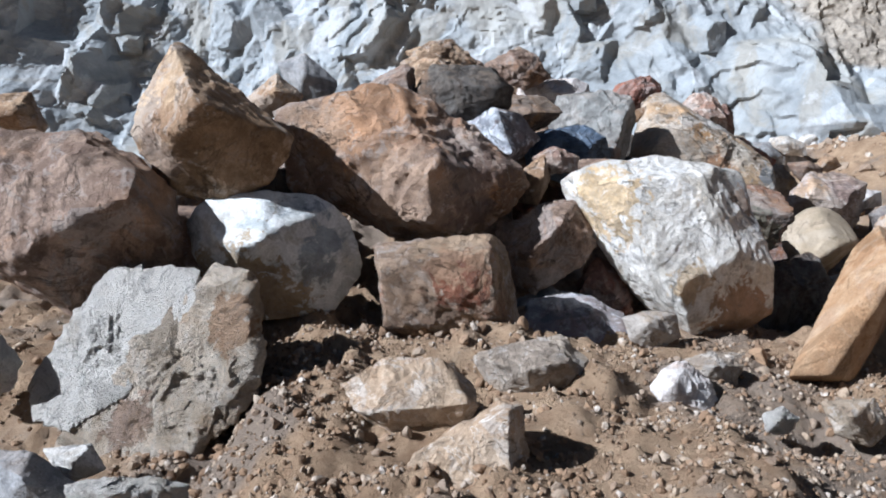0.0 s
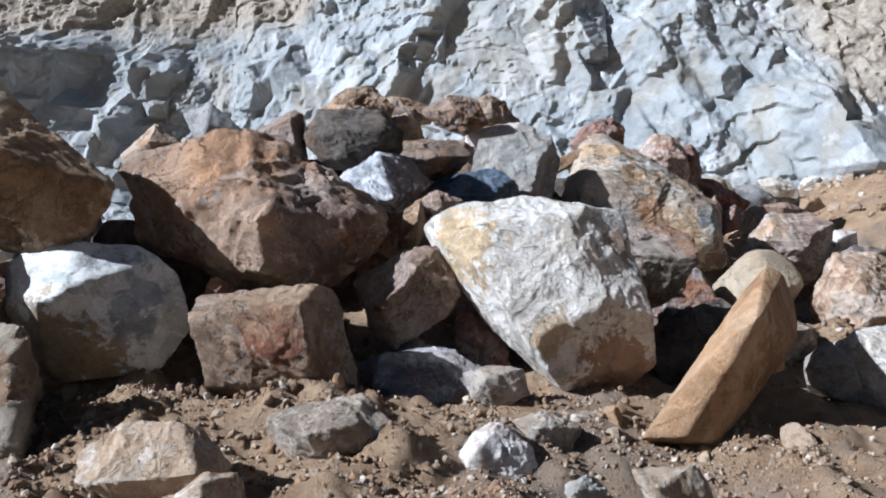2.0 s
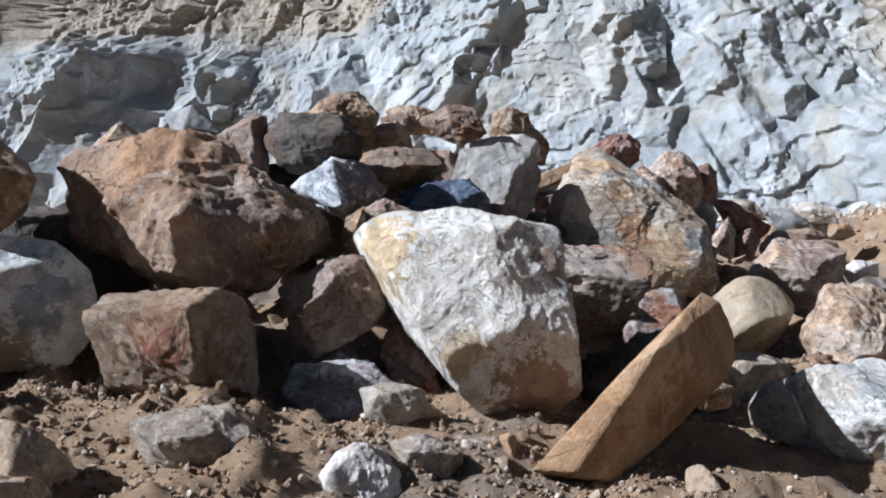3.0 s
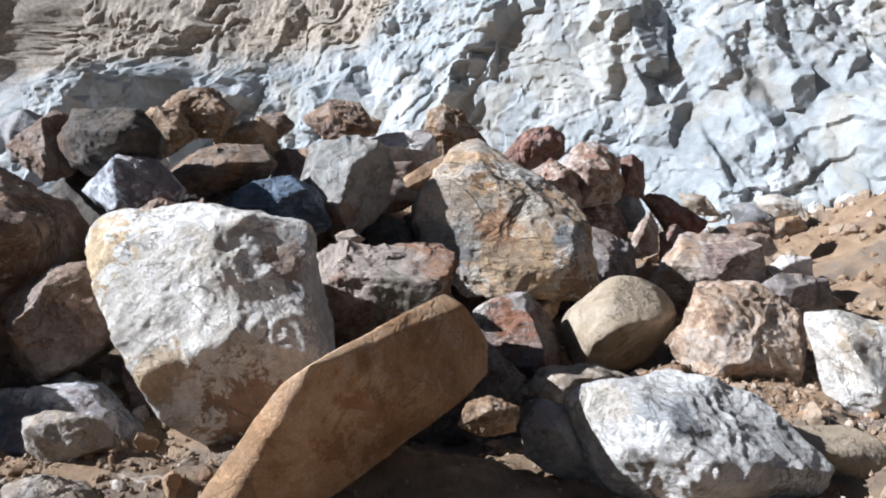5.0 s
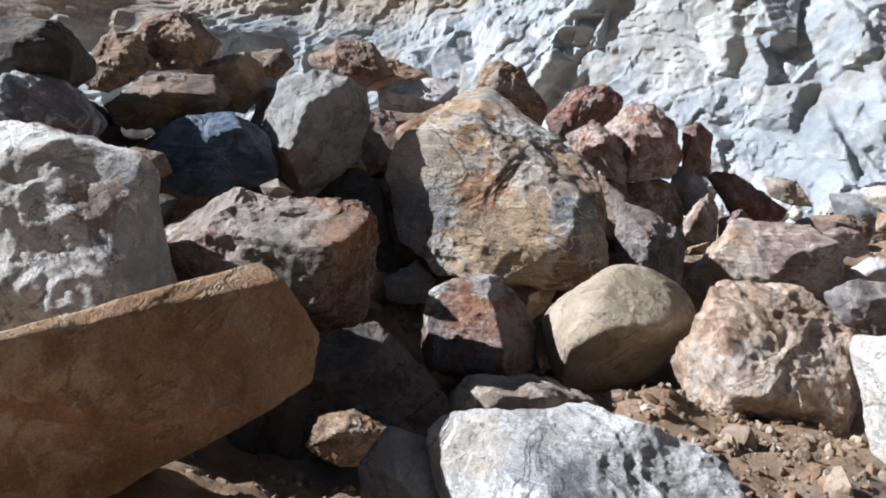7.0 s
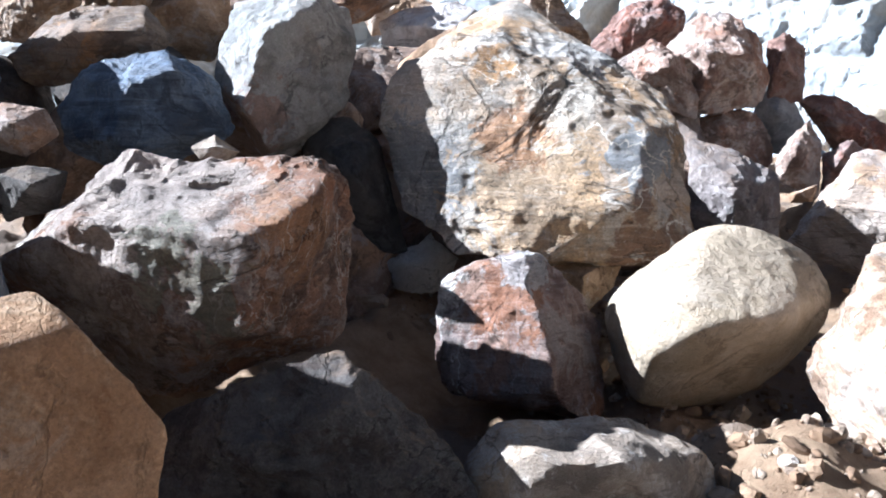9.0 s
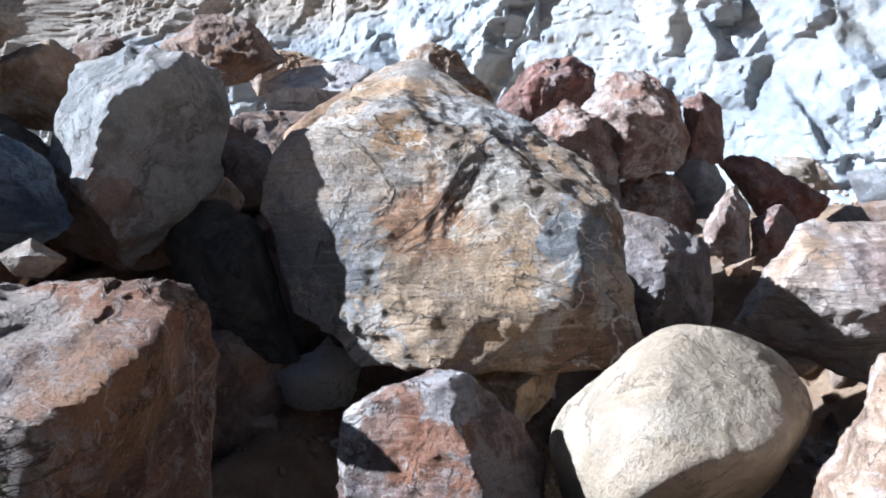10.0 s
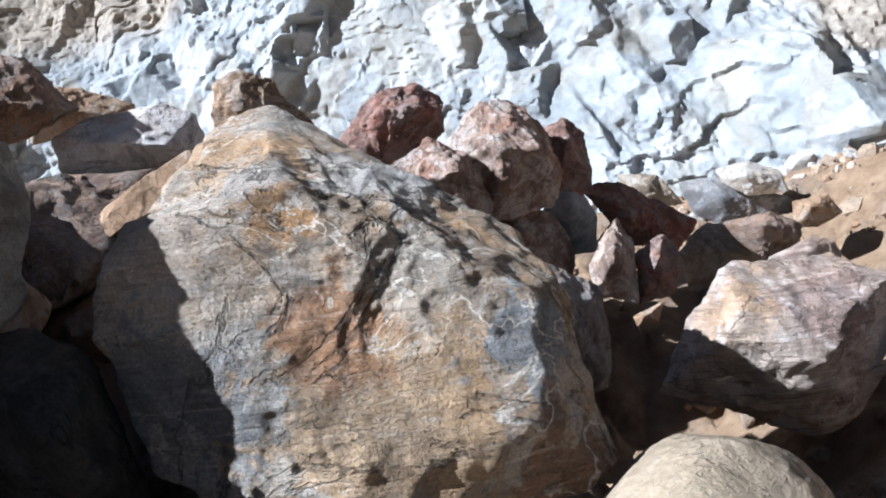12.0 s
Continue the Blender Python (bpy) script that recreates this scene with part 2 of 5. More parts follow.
def cliff_material():
    """Pale blue-grey quarry face; brown weathered soil and rock over its top edge and at its far side."""
    n = Net("quarry_face")
    at = n.t.nodes.new("ShaderNodeTexCoord").outputs["Object"]
    broad, mid = n.noise(at, 0.16, 6, 0.6, 0.8), n.noise(at, 0.9, 8, 0.68, 0.5)
    fine, grit = n.noise(at, 6.0, 7, 0.7), n.noise(at, 26.0, 4, 0.7)
    colour = n.mix(n.step(mid, 0.3, 0.7), (0.215, 0.238, 0.255), (0.325, 0.353, 0.375))
    colour = n.mix(n.math("MULTIPLY", n.step(broad, 0.50, 0.66), 0.55), colour, (0.38, 0.37, 0.33))
    drab = n.noise(n.vec("ADD", at, (31.0, 7.0, 3.0)), 0.42, 7, 0.66, 1.0)
    colour = n.mix(n.math("MULTIPLY", n.step(drab, 0.52, 0.60), 0.6), colour, (0.27, 0.255, 0.22))
    bright = n.noise(n.vec("ADD", at, (3.0, 17.0, 23.0)), 0.6, 7, 0.66, 0.8)
    colour = n.mix(n.math("MULTIPLY", n.step(bright, 0.54, 0.60), 0.55), colour, (0.46, 0.48, 0.50))
    colour = n.mix(n.math("MULTIPLY", n.step(fine, 0.55, 0.75), 0.45), colour, (0.15, 0.16, 0.165))
    brown = n.mix(n.step(fine, 0.35, 0.65), (0.18, 0.147, 0.112), (0.35, 0.305, 0.245))
    paint = n.t.nodes.new("ShaderNodeAttribute")
    paint.attribute_name = "weathered"
    edge = n.math("ADD", paint.outputs["Fac"], n.math("MULTIPLY", n.math("SUBTRACT", mid, 0.5), 0.9))
    colour = n.mix(n.math("MULTIPLY", n.step(edge, 0.35, 0.85), 0.85), colour, brown)
    seam = n.noise(at, 0.55, 8, 0.62, 1.2)
    seam = n.step(n.math("ABSOLUTE", n.math("SUBTRACT", seam, 0.5)), 0.018, 0.003)
    colour = n.mix(n.math("MULTIPLY", seam, 0.18), colour, (0.10, 0.105, 0.11))
    normal = n.bump(mid, 0.2, 0.18)
    normal = n.bump(n.math("ADD", fine, n.math("MULTIPLY", grit, 0.4)), 0.5, 0.06, normal)
    return n.done(colour, 0.9, normal)


RUST, WARM, PALE, DARK = (0.26, 0.105, 0.045), (0.44, 0.255, 0.115), (0.66, 0.64, 0.60), (0.07, 0.055, 0.048)
# bluestone: the zone paints the shaded right side darker
M["bluestone"] = stone("pale_blue_stone", (0.20, 0.215, 0.25), (0.42, 0.45, 0.50), (0.24, 0.18, 0.18), 0.4, 3.0, relief=1.0, zones=[((0.18, -0.1, 0.0), 0.22, (0.15, 0.115, 0.115), 0.7)])
M["quartz"] = stone("stained_white_quartz", (0.60, 0.57, 0.52), (0.78, 0.76, 0.72), (0.50, 0.38, 0.22), 0.22, 3.2, (0.34, 0.31, 0.28), 0.5, relief=1.1, dust=0.1, zones=[
    ((-0.50, -0.32, 0.24), 0.24, (0.52, 0.36, 0.17), 0.75), ((0.36, -0.2, -0.46), 0.26, (0.30, 0.17, 0.09), 0.85), ((0.0, -0.5, -0.20), 0.12, (0.46, 0.33, 0.18), 0.7),
    ((0.50, 0.05, 0.10), 0.30, (0.36, 0.37, 0.39), 0.8), ((0.42, -0.12, 0.30), 0.10, (0.33, 0.21, 0.13), 0.7)])
M["greatslab"] = stone("rusty_layered_slab", (0.32, 0.30, 0.27), (0.56, 0.505, 0.43), (0.50, 0.31, 0.15), 0.68, 1.7, (0.74, 0.69, 0.61), 0.9, 0.34, (0.3, 0.42, 0.2), relief=1.6, dust=0.05, patchy=0.6, hue=0.9, zones=[
    ((-0.34, -0.50, -0.20), 0.26, (0.20, 0.215, 0.235), 0.7), ((0.27, -0.45, -0.22), 0.36, (0.52, 0.36, 0.21), 0.7), ((0.60, -0.32, -0.10), 0.19, (0.30, 0.325, 0.35), 0.9),
    ((0.09, -0.42, 0.02), 0.15, (0.31, 0.155, 0.075), 0.75), ((0.12, -0.02, 0.44), 0.24, (0.56, 0.55, 0.53), 0.7), ((-0.08, -0.30, 0.33), 0.12, WARM, 0.85),
    ((0.58, -0.3, -0.47), 0.22, (0.24, 0.13, 0.08), 0.8), ((-0.14, -0.2, 0.48), 0.16, (0.42, 0.42, 0.41), 0.7), ((0.30, -0.30, 0.16), 0.17, (0.45, 0.41, 0.35), 0.7)])
M["veined"] = stone("white_veined_red_rock", (0.17, 0.105, 0.085), (0.31, 0.225, 0.19), (0.33, 0.15, 0.075), 0.5, 3.0, (0.62, 0.57, 0.52), 0.9, 0.35, (0.6, 0.9, 0.2), relief=1.3, dust=0.1, zones=[
    ((-0.22, -0.18, 0.16), 0.15, PALE, 0.85), ((0.06, -0.28, 0.18), 0.15, RUST, 0.75), ((0.12, -0.12, 0.30), 0.10, (0.52, 0.52, 0.52), 0.7), ((-0.22, -0.20, -0.08), 0.16, (0.15, 0.14, 0.15), 0.4)])
M["palecap"] = stone("red_rock_with_pale_cap", (0.125, 0.085, 0.068), (0.30, 0.23, 0.18), (0.25, 0.11, 0.055), 0.6, 2.6, (0.50, 0.45, 0.40), 0.6, 0.2, (0.5, 0.9, 0.0), relief=1.4, hue=0.9, dust=0.2, zones=[
    ((0.0, -0.22, 0.36), 0.42, (0.46, 0.40, 0.36), 0.75), ((0.64, -0.16, 0.06), 0.20, (0.30, 0.155, 0.075), 0.7), ((0.42, -0.42, -0.04), 0.16, (0.22, 0.225, 0.17), 0.7), ((-0.42, -0.36, 0.02), 0.16, PALE, 0.7)])
# brown base and blue side; zones also carry the facets' light and shade
M["chipped"] = stone("blue_white_rock_brown_shaded_base", (0.40, 0.44, 0.46), (0.64, 0.68, 0.69), (0.40, 0.38, 0.33), 0.3, 2.6, relief=0.6, dust=0.1, zones=[
    ((-0.12, -0.30, -0.24), 0.38, (0.27, 0.20, 0.12), 0.9), ((0.34, -0.14, 0.06), 0.22, (0.24, 0.275, 0.31), 0.8), ((-0.22, -0.26, 0.20), 0.18, (0.74, 0.75, 0.73), 0.7)])
# zones colour in the facets' light: base and right shaded, upper left lit
M["perched"] = stone("ochre_rock_with_shaded_base", (0.30, 0.19, 0.105), (0.44, 0.31, 0.19), (0.20, 0.11, 0.058), 0.35, 2.2, relief=1.0, hue=0.88, zones=[
    ((-0.18, -0.26, -0.16), 0.17, (0.20, 0.15, 0.12), 0.75), ((0.24, -0.26, -0.10), 0.26, (0.19, 0.115, 0.06), 0.7), ((-0.12, -0.22, 0.30), 0.24, (0.50, 0.37, 0.24), 0.6)])
# arched: the second zone puts the right flank's shade into the colour
M["arched"] = stone("rust_crested_brown_rock", (0.19, 0.125, 0.09), (0.33, 0.235, 0.17), (0.30, 0.155, 0.075), 0.45, 2.4, (0.5, 0.42, 0.34), 0.5, relief=1.2, dust=0.1, zones=[
    ((-0.26, -0.32, 0.36), 0.34, (0.38, 0.215, 0.115), 0.7), ((0.40, -0.42, 0.0), 0.32, (0.155, 0.115, 0.105), 0.7), ((-0.05, -0.55, -0.12), 0.24, (0.36, 0.26, 0.19), 0.6), ((-0.6, -0.3, 0.2), 0.22, (0.34, 0.25, 0.18), 0.5)])
M["redface"] = stone("brown_block_with_red_face", (0.19, 0.13, 0.09), (0.33, 0.24, 0.17), (0.22, 0.085, 0.045), 0.4, 3.4, relief=1.2, zones=[
    ((0.02, -0.38, 0.08), 0.17, (0.185, 0.06, 0.032), 0.8), ((-0.30, -0.32, -0.06), 0.15, (0.27, 0.185, 0.125), 0.6), ((0.05, -0.2, 0.32), 0.26, (0.36, 0.27, 0.18), 0.5)])
M["rustgranite"] = stone("tan_granite_with_rust", (0.60, 0.49, 0.37), (0.82, 0.71, 0.58), (0.50, 0.31, 0.15), 0.35, 4.0, patchy=0.5, dust=0.1, speckle=0.45, relief=1.9, zones=[
    ((0.26, -0.17, 0.28), 0.12, (0.36, 0.17, 0.06), 0.6), ((-0.22, -0.22, -0.20), 0.12, (0.27, 0.13, 0.075), 0.6)])
M["paleface"] = stone("grey_rock_with_pale_face", (0.15, 0.145, 0.138), (0.245, 0.24, 0.228), (0.24, 0.175, 0.12), 0.25, 2.4, relief=1.0, zones=[
    ((-0.02, -0.34, 0.22), 0.24, (0.265, 0.275, 0.27), 0.7), ((0.02, -0.3, -0.28), 0.18, (0.25, 0.16, 0.125), 0.7)])
M["striped"] = stone("purple_striped_rock", (0.32, 0.25, 0.21), (0.50, 0.41, 0.35), (0.42, 0.27, 0.16), 0.4, 2.6, layers=0.7, layer_turn=(0.1, 1.35, 0.3), zones=[
    ((0.10, -0.34, 0.20), 0.20, (0.22, 0.145, 0.13), 0.65), ((-0.30, -0.38, 0.22), 0.16, (0.50, 0.33, 0.19), 0.6), ((-0.2, -0.38, -0.1), 0.22, (0.50, 0.43, 0.37), 0.6)])
# the first zone paints the tan block's cast shadow as a grey patch
M["shadowpatched"] = stone("shadow_patched_white_rock", (0.54, 0.53, 0.51), (0.72, 0.71, 0.69), (0.40, 0.40, 0.40), 0.3, 3.0, layers=0.3, layer_turn=(1.2, 0.4, 0.5), relief=1.1, dust=0.1, zones=[
    ((0.0, -0.36, 0.22), 0.15, (0.27, 0.29, 0.31), 0.85), ((0.3, -0.3, 0.15), 0.14, (0.38, 0.39, 0.40), 0.6), ((-0.3, -0.3, 0.2), 0.12, (0.52, 0.44, 0.34), 0.5)])
SOIL, GRAVEL, CLIFF = soil_material(), gravel_material(), cliff_material()


# ---- shapes ----
def lattice(i, j, k, seed):
    """A repeatable random number between 0 and 1 for each whole-numbered cell."""
    h = (i * 374761393 + j * 668265263 + k * 2147483647 + seed * 974634777) & 0xFFFFFFFF
    h = ((h ^ (h >> 13)) * 1274126177) & 0xFFFFFFFF
    h = ((h ^ (h >> 16)) * 2246822519) & 0xFFFFFFFF
    return ((h ^ (h >> 15)) & 0xFFFFFF) / 16777216.0


def value_noise(p, seed=0):
    q = np.floor(p).astype(np.int64)
    f = p - q
    f = f * f * (3 - 2 * f)
    total = 0.0
    for a in (0, 1):
        for b in (0, 1):
            for c in (0, 1):
                w = (f[:, 0] if a else 1 - f[:, 0]) * (f[:, 1] if b else 1 - f[:, 1]) * (f[:, 2] if c else 1 - f[:, 2])
                total = total + w * lattice(q[:, 0] + a, q[:, 1] + b, q[:, 2] + c, seed)
    return total * 2 - 1


def fractal(p, octaves=4, seed=0, gain=0.5):
    total, size = 0.0, 1.0
    for o in range(octaves):
        total = total + size * value_noise(p * 2.03 ** o + 17.3 * o, seed + o)
        size *= gain
    return total


def facets(p, seed=0, steep=1.0, bow=0.45):
    """Broken faces: shallow tilted hollows round scattered seeds, which meet in sharp ridges."""
    q = np.floor(p).astype(np.int64)
    out = np.full(len(p), 1e9)
    for a in (-1, 0, 1):
        for b in (-1, 0, 1):
            for c in (-1, 0, 1):
                i, j, k = q[:, 0] + a, q[:, 1] + b, q[:, 2] + c
                d = np.stack([p[:, 0] - i - lattice(i, j, k, seed), p[:, 1] - j - lattice(i, j, k, seed + 1), p[:, 2] - k - lattice(i, j, k, seed + 2)], 1)
                tilt = np.stack([lattice(i, j, k, seed + 3), lattice(i, j, k, seed + 4), lattice(i, j, k, seed + 5)], 1) * 2 - 1
                out = np.minimum(out, (d * tilt).sum(1) * steep + lattice(i, j, k, seed + 6) * 0.3 + bow * (d * d).sum(1))
    return out


def planes(x, z, seed=0):
    """Flat three-cornered faces that meet in creases: random heights on a slanted grid, joined by straight slopes."""
    i, k = np.floor(x).astype(np.int64), np.floor(z).astype(np.int64)
    f, g = x - i, z - k
    h = [[lattice(i + a, 5 * i + 5 * a, k + c, seed) for c in (0, 1)] for a in (0, 1)]
    low = h[0][0] + (h[1][0] - h[0][0]) * f + (h[1][1] - h[1][0]) * g
    high = h[0][0] + (h[0][1] - h[0][0]) * g + (h[1][1] - h[0][1]) * f
    return np.where(f > g, low, high) * 2 - 1


BALLS = {}


def ball(level):
    """Unit sphere of triangles: vertices and faces."""
    if level not in BALLS:
        bm = bmesh.new()
        bmesh.ops.create_icosphere(bm, subdivisions=level, radius=1.0)
        BALLS[level] = (np.array([v.co[:] for v in bm.verts]), np.array([[v.index for v in f.verts] for f in bm.faces]))
        bm.free()
    return BALLS[level]


def mesh_of(name, verts, faces, material, smooth=True):
    me = bpy.data.meshes.new(name)
    me.vertices.add(len(verts))
    me.vertices.foreach_set("co", np.ascontiguousarray(verts, dtype=np.float32).ravel())
    n, k = faces.shape
    me.loops.add(n * k)
    me.loops.foreach_set("vertex_index", np.ascontiguousarray(faces, dtype=np.int32).ravel())
    me.polygons.add(n)
    me.polygons.foreach_set("loop_start", np.arange(0, n * k, k, dtype=np.int32))
    me.update(calc_edges=True)
    me.polygons.foreach_set("use_smooth", np.full(n, smooth))
    me.materials.append(material)
    return me


ROUGH = {"tan": (70, 0.30), "sandstone": (16, 0.35), "granite": (50, 1.9),
         "white": (60, 0.75), "quartz": (60, 0.58), "greatslab": (80, 0.75), "chipped": (90, 0.45), "rustgranite": (50, 2.2), "shadowpatched": (60, 0.9), "arched": (80, 1.45), "brown": (80, 1.2), "perched": (70, 0.8), "dusty": (60, 1.3), "paleface": (90, 0.9), "creambrown": (34, 1.1), "redpale": (60, 1.6), "redbrown": (80, 1.6), "orange": (70, 1.4), "dark": (60, 0.9), "bluegrey": (60, 0.6)}


def boulder(label, kind, centre, cuts, level, seed):
    """A boulder hewn by flat cuts (heading, rise, distance from its middle), with worn edges and a broken surface."""
    u, tris = ball(level)
    crisp, coarse = ROUGH.get(kind, (80, 1.0))
    az, el, d = (np.array(c) for c in zip(*cuts))
    az, el = np.radians(az), np.radians(el)
    n = np.stack([np.cos(az) * np.cos(el), np.sin(az) * np.cos(el), np.sin(el)], 1)
    reach = np.maximum(u @ n.T, 1e-4) / d
    top = reach.max(1, keepdims=True)
    r = 1.0 / (top[:, 0] * ((reach / top) ** crisp).sum(1) ** (1.0 / crisp))
    p = u * r[:, None]
    size = float(np.median(r))
    s = seed * 50
    q = p / size + s
    w = np.stack([value_noise(q * 2.0, s + 20), value_noise(q * 2.0, s + 21), value_noise(q * 2.0, s + 22)], 1) * 0.25
    off = coarse * size * (0.035 * fractal(q * 1.7, 3, seed) + 0.120 * facets((q + w) * 2.0, s, 0.6, 0.6) + 0.075 * facets((q + w) * 4.6, s + 9, 0.6, 0.6)
                           + 0.034 * facets((q + w) * 11.0, s + 19, 0.6, 0.6) + 0.008 * fractal(q * 16.0, 4, seed + 5, 0.65))
    if coarse >= 0.55:
        # ledges: thin sheets have split off and end in small sharp steps
        for turn, (rate, deep) in enumerate(((2.6, 0.03), (6.5, 0.016))):
            lean = np.array([math.sin(seed * 1.7 + turn), math.cos(seed * 2.3 + turn), 0.9 + math.sin(seed + 2 * turn)])
            lean /= np.linalg.norm(lean)
            run = (p @ lean) / size * rate + 0.9 * fractal(q * 1.3, 3, s + 31 + turn) + 0.25 * value_noise(q * 5.0, s + 35)
            run -= np.floor(run)
            off += coarse * size * deep * np.minimum(run, (1.0 - run) * 5.0) * np.clip(0.5 + 1.6 * value_noise(q * 1.4, s + 37 + turn), 0, 1)
    if kind in ("greatslab", "slate", "orange", "banded", "striated", "striped"):
        line = p @ np.array([0.18, 0.25, 0.95]) if kind not in ("striated", "striped") else p @ np.array([0.9, 0.4, 0.15])
        q = np.stack([line / size * 9.0 + 1.2 * value_noise(p / size * 2.0 + s, s), p[:, 0] / size * 1.3, p[:, 1] / size * 1.3], 1)
        off += size * 0.014 * value_noise(q, s + 3) + size * 0.005 * value_noise(q * np.array([2.6, 2.0, 2.0]), s + 4)
    p = p + u * (off - off.mean())[:, None]
    me = mesh_of("boulder", p, tris, M[kind])
    me.set_sharp_from_angle(angle=radians(38))
    ob = new("boulder" if size > 0.2 else "stone", me)
    ob.location = centre
    return tagged(ob, label, "boulder" if size > 0.2 else "stone", "boulders of the rock pile")


# ---- ground ----
def slope(x, y):
    """Height of the soil: low in front, rising under the pile, a bank of earth beyond it."""
    a = np.interp(y, [-30, 0.5, 2.0, 3.0, 3.8, 4.6, 5.5, 6.5, 7.2, 8.0, 9, 11, 13, 16, 20, 60], [-0.3, 0.05, 0.32, 0.48, 0.68, 0.70, 0.85, 1.0, 1.2, 1.75, 2.05, 2.5, 2.4, 2.0, 2.2, 2.4])
    low = np.clip((-0.9 - x) / 1.2, 0, 1)
    a = np.minimum(a, 3.0 - 2.0 * low)
    b = np.interp(y, [-30, 1.0, 3.0, 4.5, 5.5, 7.0, 8.5, 10, 12, 16, 20, 60], [-0.3, 0.0, 0.26, 0.45, 0.52, 0.66, 1.0, 1.35, 1.75, 2.2, 2.8, 3.0])
    c = np.interp(y, [-30, 1.0, 4.5, 7.0, 8.0, 9.5, 12, 14, 20, 60], [-0.3, 0.0, 0.3, 0.6, 1.0, 1.7, 2.35, 2.4, 2.3, 2.4])
    a = a - 0.30 * np.clip((-0.45 - x) / 0.6, 0, 1) * np.interp(y, [1.5, 2.4, 3.5, 4.2], [0, 1, 1, 0])
    k = np.clip((x - 0.6) / 1.8, 0, 1)
    m = np.clip((x - 4.6) / 1.6, 0, 1)
    k, m = k * k * (3 - 2 * k), m * m * (3 - 2 * m)
    mound = 0.13 * np.exp(-((x - 0.05) / 0.55) ** 2 - ((y - 3.8) / 0.26) ** 2) + 0.26 * np.exp(-((x + 0.70) / 0.30) ** 2 - ((y - 3.2) / 0.5) ** 2) + 0.16 * np.exp(-((x - 3.55) / 0.4) ** 2 - ((y - 6.3) / 0.3) ** 2)
    heap = mound + 0.24 * np.exp(-((x - 2.5) ** 2 + (y - 4.5) ** 2) / 0.15)
    return (a * (1 - k) + b * k) * (1 - m) + c * m + heap - 0.35 * np.exp(-((x - 3.4) ** 2 + (y - 8.8) ** 2) / 0.5)


def ground_height(x, y):
    p = np.stack([x, y, np.zeros_like(x)], 1)
    # clods and crumbs lie round the pile; the open ground further off is worn smooth
    near = np.clip(np.minimum(np.minimum(x + 4.4, 6.0 - x), np.minimum(y - 1.3, (16.0 - y) * 0.5)) / 0.5, 0, 1)
    rough = 0.055 * fractal(p * 4.0, 3, 72) + 0.012 * fractal(p * 24.0, 2, 74)
    rough = rough + (0.07 * (-0.41 - facets(p * 6.0, 73)) + 0.05 * (-0.39 - facets(p * 15.0, 75))) * np.clip(0.6 + fractal(p * 1.7, 2, 76), 0.15, 1.2)
    return slope(x, y) + 0.10 * fractal(p * 1.1, 1, 71) + near * (rough + 0.10 * (fractal(p * 1.1, 3, 71) - fractal(p * 1.1, 1, 71)))


def sheet(xs, ys):
    gx, gy = np.meshgrid(xs, ys)
    w = len(xs)
    i = (np.arange(len(ys) - 1)[:, None] * w + np.arange(w - 1)[None, :]).ravel()
    return gx.ravel(), gy.ravel(), np.stack([i, i + 1, i + w + 1, i + w], 1)


xs = np.concatenate([np.linspace(-400, -20, 12), np.linspace(-18, -4.5, 40), np.arange(-4.4, 6.0, 0.03), np.linspace(6.1, 18, 60), np.linspace(20, 400, 12)])
ys = np.concatenate([np.linspace(-400, -12, 10), np.linspace(-10, 1.4, 50), np.arange(1.45, 7.0, 0.03), np.linspace(7.05, 16, 130), np.linspace(16.5, 400, 30)])
gx, gy, quads = sheet(xs, ys)
ground = new("ground", mesh_of("ground", np.stack([gx, gy, ground_height(gx, gy)], 1), quads, SOIL))
tagged(ground, "brown gravelly soil with clods, rising under the rock pile", "ground", kind="structure")

# ---- quarry face ----
def cliff_base(x, z):
    return 23.2 + 0.45 * (z - 5.35) - 0.25 * (np.clip(x, -8, 30) - 3.5) - 0.22 * np.clip(-8 - x, 0, 60)


xs = np.concatenate([np.linspace(-75, -19, 130), np.arange(-18.9, 14.0, 0.045), np.linspace(14.1, 40, 80)])
zs = np.concatenate([np.arange(1.5, 12.0, 0.045), np.linspace(12.1, 26, 60)])
cx, cz, quads = sheet(xs, zs)


def tooth(x, z, x0, z0, lean, rise, drop, tall, reach):
    """A steep joint: the face climbs outwards towards a leaning edge and falls back beyond it."""
    a = x - x0 - lean * (z - z0)
    up = np.where(a < 0, 1 + a / rise, 1 - a / drop)
    return tall * np.clip(up, 0, 1) * np.clip((reach - np.abs(z - z0)) / (0.35 * reach), 0, 1)


